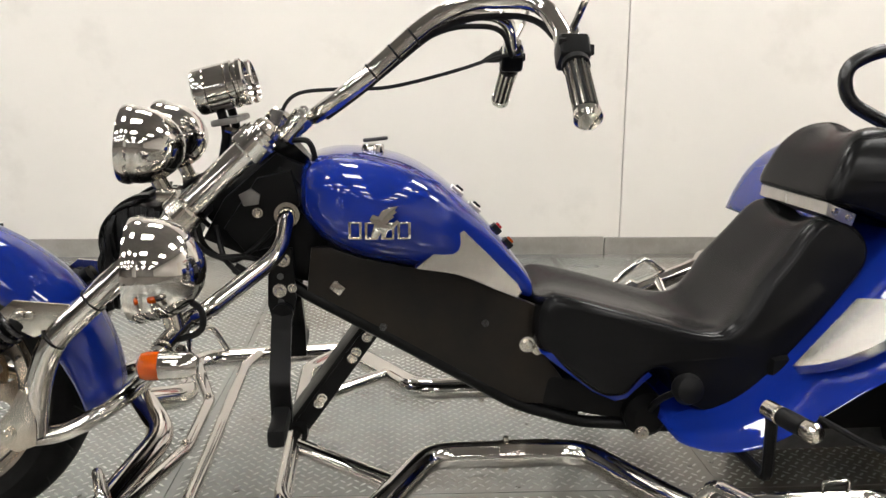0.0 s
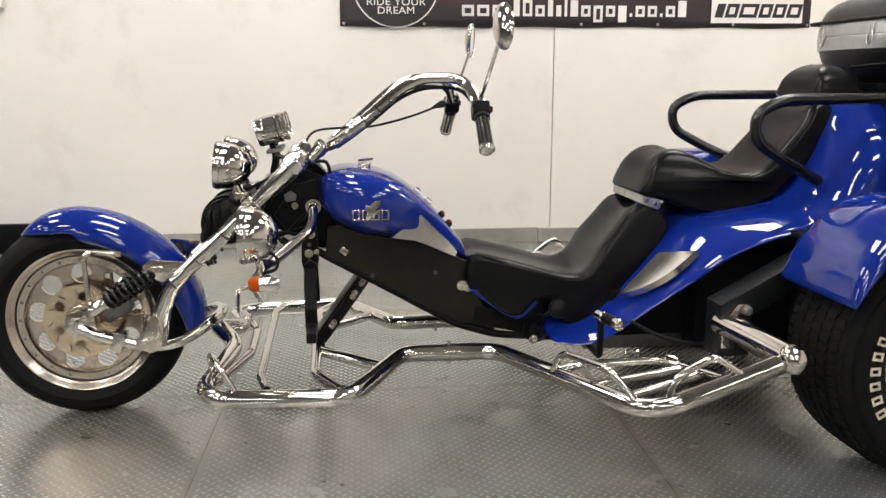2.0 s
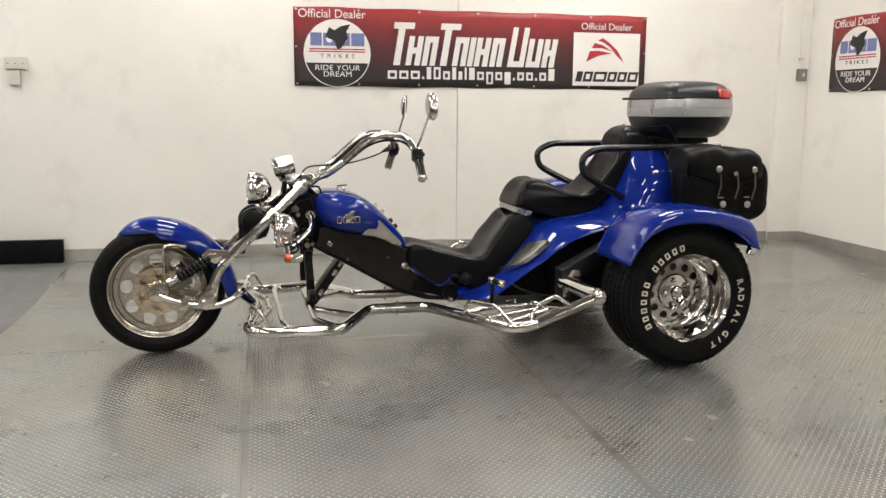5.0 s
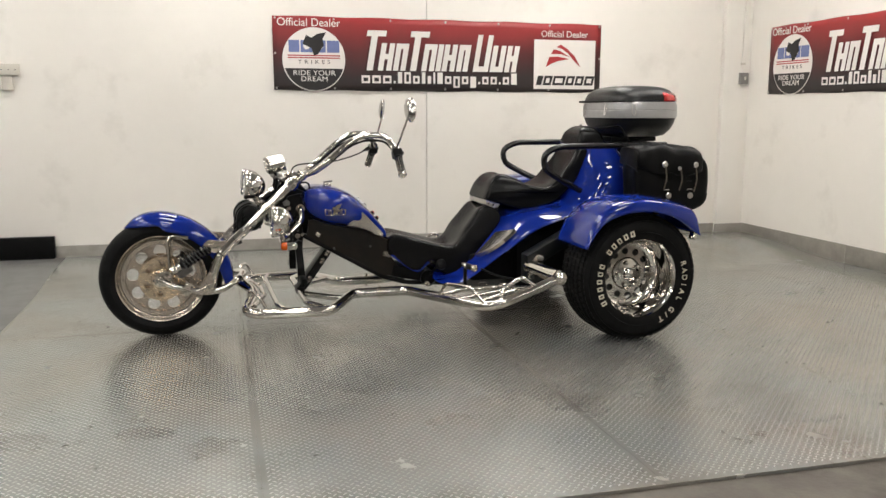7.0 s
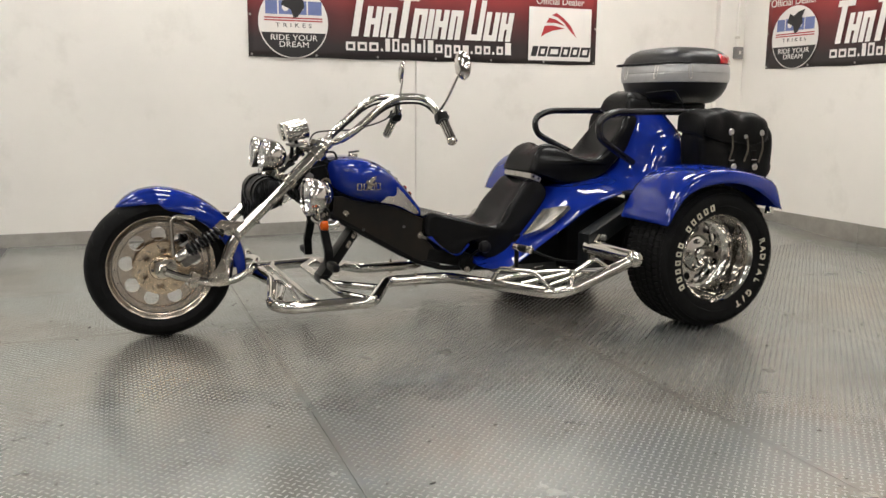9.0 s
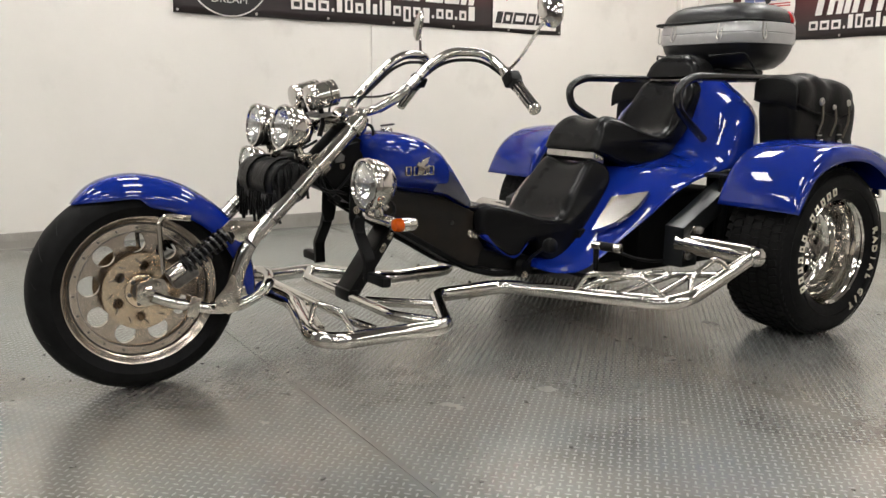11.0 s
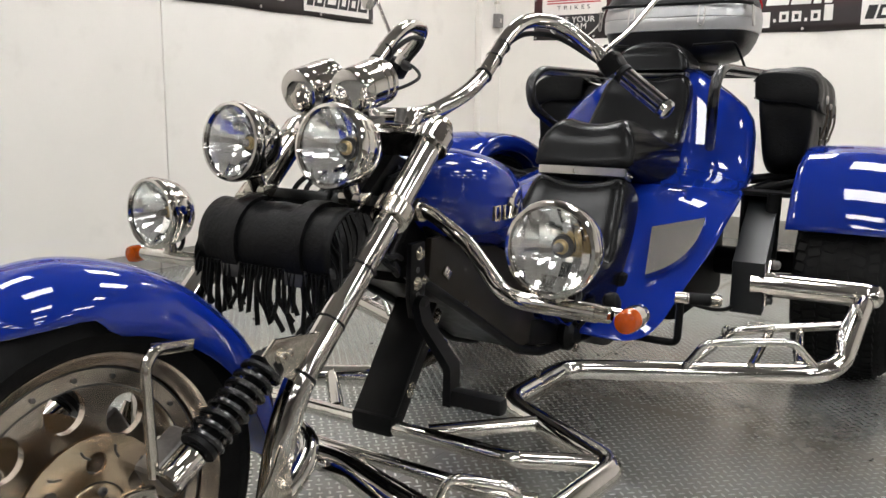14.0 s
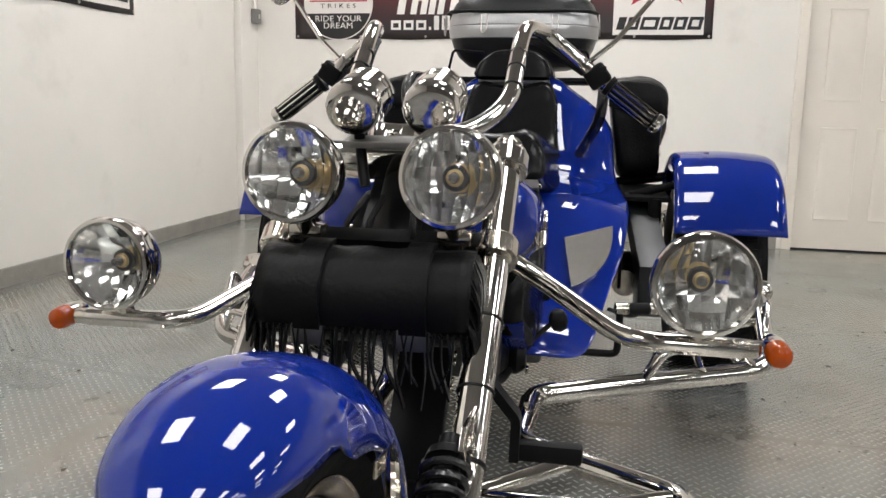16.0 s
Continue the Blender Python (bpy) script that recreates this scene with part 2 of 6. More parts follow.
def lathe(bm, profile, m, seg=32):
    """Turns (radius, height) points round the local z axis of m."""
    rings = []
    for r, h in profile:
        if r < 1e-6:
            rings.append([bm.verts.new(m @ Vector((0, 0, h)))])
        else:
            rings.append([bm.verts.new(m @ Vector((r * math.cos(2 * math.pi * k / seg), r * math.sin(2 * math.pi * k / seg), h))) for k in range(seg)])
    for a, b in zip(rings, rings[1:]):
        for k in range(seg):
            k2 = (k + 1) % seg
            if len(a) == 1 and len(b) == 1:
                continue
            if len(a) == 1:
                bm.faces.new((a[0], b[k2], b[k]))
            elif len(b) == 1:
                bm.faces.new((a[k], a[k2], b[0]))
            else:
                bm.faces.new((a[k], a[k2], b[k2], b[k]))
    return rings


def turned(profile, at, direction, seg=32):
    bm = bmesh.new()
    lathe(bm, profile, axis_matrix(at, direction), seg)
    return bm


def block(bm, m, size, bevel=0.0, seg=2):
    r = bmesh.ops.create_cube(bm, size=1, matrix=m @ Matrix.Diagonal((*size, 1)))
    if bevel:
        edges = list({e for v in r["verts"] for e in v.link_edges})
        bmesh.ops.bevel(bm, geom=edges, offset=bevel, segments=seg, affect="EDGES", profile=0.6)


def box(at, size, bevel=0.004, rot=(0, 0, 0), seg=2):
    bm = bmesh.new()
    block(bm, pose(*at, *rot), size, bevel, seg)
    return bm


def slab(outline, y0, y1, bevel=0.004):
    """A plate with an outline of (x, z) points, from y0 to y1."""
    bm = bmesh.new()
    a = [bm.verts.new((x, y0, z)) for x, z in outline]
    b = [bm.verts.new((x, y1, z)) for x, z in outline]
    n = len(a)
    bm.faces.new(a)
    bm.faces.new(list(reversed(b)))
    for k in range(n):
        bm.faces.new((a[k], b[k], b[(k + 1) % n], a[(k + 1) % n]))
    bmesh.ops.recalc_face_normals(bm, faces=bm.faces)
    if bevel:
        edges = [e for e in bm.edges if abs(e.verts[0].co.y - e.verts[1].co.y) < 1e-6]
        bmesh.ops.bevel(bm, geom=edges, offset=bevel, segments=2, affect="EDGES", profile=0.6)
    return bm


def loft(bm, rings, cap=True, closed=True):
    vs = [[bm.verts.new(p) for p in ring] for ring in rings]
    n = len(vs[0])
    for a, b in zip(vs, vs[1:]):
        for k in range(n if closed else n - 1):
            bm.faces.new((a[k], a[(k + 1) % n], b[(k + 1) % n], b[k]))
    if cap and closed:
        bm.faces.new(list(reversed(vs[0])))
        bm.faces.new(vs[-1])
    return vs


def interp(table, x):
    xs = [r[0] for r in table]
    return [float(np.interp(x, xs, [r[k] for r in table])) for k in range(1, len(table[0]))]


def smooth_interp(table, x):
    """Like interp, on a smooth curve."""
    xs = [r[0] for r in table]
    i = min(max(int(np.searchsorted(xs, x)) - 1, 0), len(xs) - 2)
    t = min(max((x - xs[i]) / (xs[i + 1] - xs[i]), 0), 1)
    out = []
    for k in range(1, len(table[0])):
        p1, p2 = table[i][k], table[i + 1][k]
        h = xs[i + 1] - xs[i]
        m1 = (p2 - table[i - 1][k]) / (xs[i + 1] - xs[i - 1]) if i > 0 else (p2 - p1) / h
        m2 = (table[i + 2][k] - p1) / (xs[i + 2] - xs[i]) if i < len(xs) - 2 else (p2 - p1) / h
        t2, t3 = t * t, t * t * t
        out.append((2 * t3 - 3 * t2 + 1) * p1 + (t3 - 2 * t2 + t) * h * m1 + (3 * t2 - 2 * t3) * p2 + (t3 - t2) * h * m2)
    return out


def smoothed(ob, levels=1):
    mod = ob.modifiers.new("smooth", "SUBSURF")
    mod.levels = mod.render_levels = levels
    return ob


def thick(ob, t=0.004):
    mod = ob.modifiers.new("thickness", "SOLIDIFY")
    mod.thickness = t
    mod.offset = -1
    return ob


def cushion(outline, half, edge=0.022, dish=0.0, n=6, taper=None):
    """An upholstered pad: a side outline of (x, z) points, rounded off towards both sides."""
    raw = [Vector((x, 0, z)) for x, z in outline]
    pts = []
    for k in range(len(raw)):
        p0, p1, p2, p3 = raw[k - 1], raw[k], raw[(k + 1) % len(raw)], raw[(k + 2) % len(raw)]
        for t in (0, 1 / 3, 2 / 3):
            pts.append(0.5 * ((2 * p1) + (p2 - p0) * t + (2 * p0 - 5 * p1 + 4 * p2 - p3) * t * t + (3 * p1 - p0 - 3 * p2 + p3) * t ** 3))
    c = len(pts)
    area = sum(pts[k].x * pts[(k + 1) % c].z - pts[(k + 1) % c].x * pts[k].z for k in range(c))
    normals = []
    for k in range(c):
        d = (pts[(k + 1) % c] - pts[k - 1]).normalized()
        normals.append(Vector((d.z, 0, -d.x)) * (1 if area > 0 else -1))
    half_prof = [(1.0, 1.0), (0.993, 0.75), (0.975, 0.5), (0.945, 0.29), (0.90, 0.13), (0.84, 0.04), (0.76, 0.0), (0.55, 0), (0.28, 0)]
    prof = [(-f, i) for f, i in half_prof] + [(0, 0)] + half_prof[::-1]
    rings = []
    for f, inset in prof:
        ring = []
        for k in range(c):
            p = pts[k] - normals[k] * edge * inset
            h = half if taper is None else taper(p.x, p.z)
            sink = dish * max(0, 1 - (f / 0.75) ** 2) * max(0, normals[k].z)
            ring.append((p.x, f * h, p.z - sink))
        rings.append(ring)
    bm = bmesh.new()
    vs = loft(bm, rings, cap=False)
    for ring, pts2 in ((vs[0], rings[0]), (vs[-1], rings[-1])):
        for tri in tessellate_polygon([[Vector((p[0], p[2], 0)) for p in pts2]]):
            bm.faces.new([ring[k] for k in tri])
    return bm


def letters(text, size, mat, name, m, depth=0.001, parent=None, spacing=1.0, align="LEFT", stretch=1.0, shear=0.0):
    cu = bpy.data.curves.new(name, "FONT")
    cu.body, cu.size, cu.extrude, cu.space_character, cu.align_x, cu.shear = text, size, depth, spacing, align, shear
    tmp = bpy.data.objects.new(name, cu)
    scene.collection.objects.link(tmp)
    bpy.context.view_layer.update()
    me = bpy.data.meshes.new_from_object(tmp.evaluated_get(bpy.context.evaluated_depsgraph_get()))
    bpy.data.objects.remove(tmp)
    me.transform(m @ Matrix.Diagonal((stretch, 1, 1, 1)))
    # one object for each letter
    root = list(range(len(me.vertices)))

    def find(i):
        while root[i] != i:
            root[i] = root[root[i]]
            i = root[i]
        return i

    for e in me.edges:
        root[find(e.vertices[0])] = find(e.vertices[1])
    groups = {}
    for p in me.polygons:
        groups.setdefault(find(p.vertices[0]), []).append(tuple(p.vertices))
    obs = []
    for faces in groups.values():
        used = sorted({i for f in faces for i in f})
        back = {i: k for k, i in enumerate(used)}
        one = bpy.data.meshes.new(name)
        one.from_pydata([me.vertices[i].co[:] for i in used], [], [tuple(back[i] for i in f) for f in faces])
        one.materials.append(mat)
        ob = new(name, one)
        if parent is not None:
            ob.parent = parent
        obs.append(ob)
    bpy.data.meshes.remove(me)
    return obs


# ---- the room: its axes are turned a little from those of the trike ----
ROOM = pose(0, 0, 0, 0, 0, -2.0)
BACK, RIGHT, LEFT, FRONT, CEIL = 2.367, 5.073, -11.5, -13.0, 3.3


def room_mesh(name, bm, mat, parent=None, label="", angle=35):
    bm.transform(ROOM)
    return part(name, bm, mat, parent, label, angle)


def rise(v):
    """The floor lifts a little towards the back wall."""
    t = min(max((v - 1.0) / 1.0, 0), 1)
    return 0.058 * t * t * (3 - 2 * t)


def wall_box(x0, x1, y0, y1, z0, z1, bevel=0.0):
    bm = bmesh.new()
    block(bm, pose((x0 + x1) / 2, (y0 + y1) / 2, (z0 + z1) / 2), (x1 - x0, y1 - y0, z1 - z0), bevel)
    return bm


ground = room_mesh("ground", wall_box(LEFT, RIGHT + 0.2, FRONT, BACK + 0.2, -0.2, -0.012), CONCRETE)
tagged(ground, "bare brown stained concrete ground beside the steel plates", "floor", kind="structure")

# steel floor plates with recessed joints
floor = thing("floor", "worn grey steel checker plate floor sheets screwed down", "floor", kind="structure")
U_EDGES = [-0.86, 0.41, 1.67, 2.93, 4.19, RIGHT]
V_EDGES = [-2.32, 0.08, BACK]
for ua, ub in zip(U_EDGES, U_EDGES[1:]):
    for va, vb in zip(V_EDGES, V_EDGES[1:]):
        bm = bmesh.new()
        g = 0.0009
        rows = [va + g, *[v for v in np.arange(1.0, 2.05, 0.125) if va < v < vb], vb - (g if vb < BACK else 0)]
        top = [[bm.verts.new((u, v, rise(v))) for u in (ua + g, ub - g)] for v in rows]
        for a, b in zip(top, top[1:]):
            bm.faces.new((a[0], a[1], b[1], b[0]))
        edge = [e for e in bm.edges if e.is_boundary]
        r = bmesh.ops.extrude_edge_only(bm, edges=edge)
        bmesh.ops.translate(bm, verts=[q for q in r["geom"] if isinstance(q, bmesh.types.BMVert)], vec=(0, 0, -0.011))
        room_mesh("floor_plate", bm, TREAD, floor)

bm = bmesh.new()
rows = [-2.32, 0.9, *[float(v) for v in np.arange(1.0, 2.05, 0.125)], BACK]
loft(bm, [[(LEFT, v, rise(v) - 0.004), (-0.864, v, rise(v) - 0.004)] for v in rows], closed=False)
grey_floor = thick(room_mesh("floor_grey", bm, GREYFLOOR), 0.006)
tagged(grey_floor, "smooth grey painted concrete floor", "floor", kind="structure")

# raised treads: short bars, turned by rows, worn on the walked side
def tread_field():
    rng = np.random.default_rng(4)
    step, L, W, H = 0.0225, 0.0100, 0.0027, 0.0008
    c45 = math.sqrt(0.5)
    span = np.arange(-200, 201)
    i, j = [g.ravel() for g in np.meshgrid(span, span)]
    u = (i - j) * step * c45 + 1.9
    v = (i + j) * step * c45 - 0.6
    keep = (u > -0.84) & (u < 4.7) & (v > -2.30) & (v < 2.25) & (np.abs(v - 0.08) > 0.012)
    for e in U_EDGES:
        keep &= np.abs(u - e) > 0.012
    i, j, u, v = i[keep], j[keep], u[keep], v[keep]
    a = np.where((i + j) % 2 == 0, math.pi / 4, -math.pi / 4)
    base = np.array([(-L, 0, 0), (-L * .5, -W, 0), (L * .5, -W, 0), (L, 0, 0), (L * .5, W, 0), (-L * .5, W, 0), (-L * .6, 0, H), (L * .6, 0, H)])
    n = len(u)
    wear = 0.5 + 0.5 * np.sin(1.9 * u + 0.7 * np.sin(2.3 * v)) * np.sin(2.2 * v + 1.1 * np.sin(1.7 * u))
    hh = rng.uniform(0.45, 1.0, n) * (0.35 + 0.65 * wear)
    x = base[None, :, 0] * np.cos(a)[:, None] - base[None, :, 1] * np.sin(a)[:, None] + u[:, None]
    y = base[None, :, 0] * np.sin(a)[:, None] + base[None, :, 1] * np.cos(a)[:, None] + v[:, None]
    t = np.clip(v - 1.0, 0, 1)
    z = base[None, :, 2] * hh[:, None] + 0.0002 + (0.058 * t * t * (3 - 2 * t))[:, None]
    co = np.stack([x, y, z], 2).reshape(-1, 3)
    tri = np.array([(0, 1, 6), (1, 2, 7), (1, 7, 6), (2, 3, 7), (3, 4, 7), (4, 5, 6), (4, 6, 7), (5, 0, 6)])
    faces = (tri[None] + 8 * np.arange(n)[:, None, None]).reshape(-1, 3)
    me = bpy.data.meshes.new("floor_treads")
    me.from_pydata(co, [], faces)
    me.transform(ROOM)
    me.materials.append(TREADTOP)
    ob = new("floor_treads", me)
    return tagged(ob, "raised steel tread pattern on the floor plates", "floor tread", kind="stuff")



def kick_treads():
    """The same short bars, pressed into the kick plate along the back wall."""
    step, L, W, H = 0.030, 0.0125, 0.0032, 0.0016
    me = bpy.data.meshes.new("kick_plate_treads")
    co, faces = [], []
    i = 0
    for a in range(int(7.5 / step)):
        for b in range(3):
            u, z = -2.8 + a * step, 0.072 + b * step
            if u > 4.76 or abs(u - 1.943) < 0.015:
                continue
            y = BACK - 0.0185 if u < 1.943 else BACK - 0.0245
            k = math.pi / 4 if (a + b) % 2 else -math.pi / 4
            for p, q, hh in ((-L, 0, 0), (0, -W, 0), (L, 0, 0), (0, W, 0), (0, 0, H)):
                co.append((u + p * math.cos(k) - q * math.sin(k), y - hh, z + p * math.sin(k) + q * math.cos(k)))
            faces += [(i, i + 1, i + 4), (i + 1, i + 2, i + 4), (i + 2, i + 3, i + 4), (i + 3, i, i + 4)]
            i += 5
    me.from_pydata(co, [], faces)
    me.transform(ROOM)
    me.materials.append(SKIRT)
    return tagged(new("kick_plate_treads", me), "raised tread pattern on the grey metal kick plate", "tread", kind="stuff")


tread_field()
kick_treads()

# countersunk screws along the plate edges
bm = bmesh.new()
rng = random.Random(3)
for e in U_EDGES[1:-1]:
    for v in np.arange(-2.2, 2.2, 0.3):
        for s in (-0.03, 0.03):
            if rng.random() < 0.75:
                lathe(bm, [(0.0001, 0.0015), (0.0055, 0.0012), (0.0065, 0)], pose(e + s + rng.uniform(-.006, .006), v + rng.uniform(-.04, .04), rise(v)), 8)
for u in np.arange(-0.7, 4.6, 0.31):
    for v in (-2.27, 0.05, 0.11, -1.1):
        if rng.random() < 0.7:
            lathe(bm, [(0.0001, 0.0015), (0.0055, 0.0012), (0.0065, 0)], pose(u + rng.uniform(-.05, .05), v + rng.uniform(-.01, .01), 0), 8)
screws = room_mesh("floor_screws", bm, BOLT)
bm = bmesh.new()
for k in range(170):
    u, v = rng.uniform(-0.8, 4.4), rng.uniform(-2.2, 1.0)
    r = rng.choice((0.002, 0.003, 0.003, 0.004, 0.006))
    lathe(bm, [(0.0001, r * 0.6), (r * 0.7, r * 0.45), (r, 0)], pose(u, v, 0, 0, 0, rng.uniform(0, 90)) @ Matrix.Diagonal((rng.uniform(0.8, 2.2), 1, 1, 1)), 6)
grit = room_mesh("floor_grit", bm, BOLT)
tagged(grit, "small dark crumbs of dirt scattered over the steel floor", "grit", kind="stuff")
tagged(screws, "dark countersunk screws in the floor plates", "screw", kind="stuff")

# walls
SEAM = 2.021
for name, a, b, y0 in (("wall_back_1", LEFT, SEAM - 0.002, BACK), ("wall_back_2", SEAM + 0.002, RIGHT + 0.2, BACK - 0.006)):
    tagged(room_mesh(name, wall_box(a, b, y0, BACK + 0.15, 0, CEIL, 0.002), WALL), "cream painted panelled showroom wall", "wall", kind="structure")
DOOR_A, DOOR_B, DOOR_H = -1.39, -2.18, 2.02
tagged(room_mesh("wall_right_1", wall_box(RIGHT, RIGHT + 0.15, DOOR_A, BACK, 0, CEIL), WALL), "cream painted end wall", "wall", kind="structure")
tagged(room_mesh("wall_right_2", wall_box(RIGHT, RIGHT + 0.15, FRONT, DOOR_B, 0, CEIL), WALL), "cream painted end wall", "wall", kind="structure")
tagged(room_mesh("wall_right_3", wall_box(RIGHT, RIGHT + 0.15, DOOR_B, DOOR_A, DOOR_H, CEIL), WALL), "cream painted wall above the door", "wall", kind="structure")
# two unseen walls, added to close the hall and tone the chrome's reflections
tagged(room_mesh("wall_left", wall_box(LEFT - 0.15, LEFT, FRONT, BACK, 0, CEIL), DARKWALL), "unseen dull grey wall, added to close the hall and tone reflections", "wall", kind="structure")
tagged(room_mesh("wall_front", wall_box(LEFT, RIGHT, FRONT - 0.15, FRONT, 0, CEIL), DARKWALL), "unseen dull grey wall, added to close the hall and tone reflections", "wall", kind="structure")
tagged(room_mesh("ceiling", wall_box(LEFT - 0.1, RIGHT + 0.1, FRONT - 0.1, BACK + 0.1, CEIL, CEIL + 0.1), CEILING), "grey sheeted roof over the showroom", "ceiling", kind="structure")
# boxed corner post
tagged(room_mesh("corner_post", wall_box(4.80, RIGHT, BACK - 0.06, BACK - 0.0065, 0.05, CEIL, 0.006), WALL), "cream painted boxed post in the wall corner", "post", kind="structure")

# kick boards
for k, (a, b, t, h) in enumerate(((LEFT, 1.94, 0.012, 0.145), (1.945, 4.80, 0.018, 0.140))):
    tagged(room_mesh(f"baseboard_{k + 1}", wall_box(a, b, BACK - 0.006 - t, BACK - 0.004, 0.02, h, 0.003), SKIRT), "worn grey metal kick plate along the wall", "baseboard", kind="structure")
tagged(room_mesh("baseboard_3", wall_box(4.785, RIGHT, BACK - 0.076, BACK - 0.061, 0.02, 0.14, 0.003), SKIRT), "worn grey kick plate round the post", "baseboard", kind="structure")
for k, (a, b) in enumerate(((0.9, BACK - 0.077), (DOOR_A + 0.09, 0.895))):
    tagged(room_mesh(f"baseboard_{k + 4}", wall_box(RIGHT - 0.016, RIGHT - 0.002, a, b, 0.0, 0.145, 0.003), SKIRT), "grey kick plate along the end wall", "baseboard", kind="structure")

# door with six panels
door = thing("door_1", "white painted six-panel door, shut, in the end wall", "door", kind="structure")
room_mesh("door_leaf", wall_box(RIGHT + 0.012, RIGHT + 0.05, DOOR_B + 0.005, DOOR_A - 0.005, 0.012, DOOR_H - 0.005, 0.002), DOORWHITE, door)
for ya in (DOOR_A - 0.12 - 0.22, DOOR_A - 0.45 - 0.22):
    for z0, z1 in ((0.20, 0.79), (0.955, 1.52), (1.65, 1.88)):
        bm = bmesh.new()
        yb = ya + 0.22
        ring = lambda i, x: [(x, ya + i, z0 + i), (x, yb - i, z0 + i), (x, yb - i, z1 - i), (x, ya + i, z1 - i)]
        loft(bm, [ring(0, RIGHT + 0.012), ring(0.004, RIGHT + 0.006), ring(0.016, RIGHT + 0.0105), ring(0.03, RIGHT + 0.0105), ring(0.05, RIGHT + 0.004)])
        room_mesh("panel", bm, DOORWHITE, door)
for ya, yb, za, zb in ((DOOR_A, DOOR_A + 0.06, 0, DOOR_H + 0.06), (DOOR_B - 0.06, DOOR_B, 0, DOOR_H + 0.06), (DOOR_B, DOOR_A, DOOR_H, DOOR_H + 0.06)):
    room_mesh("door_frame", wall_box(RIGHT - 0.022, RIGHT + 0.06, ya, yb, za, zb, 0.006), DOORWHITE, door)
bm = bmesh.new()
sweep(bm, fillet([(RIGHT + 0.01, DOOR_B + 0.07, 1.0), (RIGHT - 0.05, DOOR_B + 0.07, 1.0), (RIGHT - 0.05, DOOR_B + 0.18, 1.0)], 0.015), 0.009)
room_mesh("door_handle", bm, PLATE, door, "brushed lever handle")

# ceiling lamps
lamp = thing("ceiling_light", "wide white ceiling light panel, switched on", "ceiling light", group="ceiling lights")
part("frame", box((0, 0, 0.012), (0.92, 0.62, 0.05), 0.006), PLASTIC, lamp)
part("diffuser", box((0, 0, -0.016), (0.86, 0.56, 0.008), 0.002), LIT, lamp)
# the last lamp, off the rows, is added to brighten the end wall
spots = [(u, v) for u in (-1.95, 0.45, 2.95) for v in (-10.6, -8.0, -5.4, -2.9, -0.6, 1.45)] + [(u, v) for u in (-6.75, -4.35) for v in (-8.0, -5.4, -2.9, -0.6)] + [(4.45, 0.4)]
for k, (u, v) in enumerate(spots):
    m = ROOM @ pose(u, v, CEIL - 0.038)
    if k == 0:
        lamp.matrix_basis = m
    else:
        copy_thing(lamp, m)


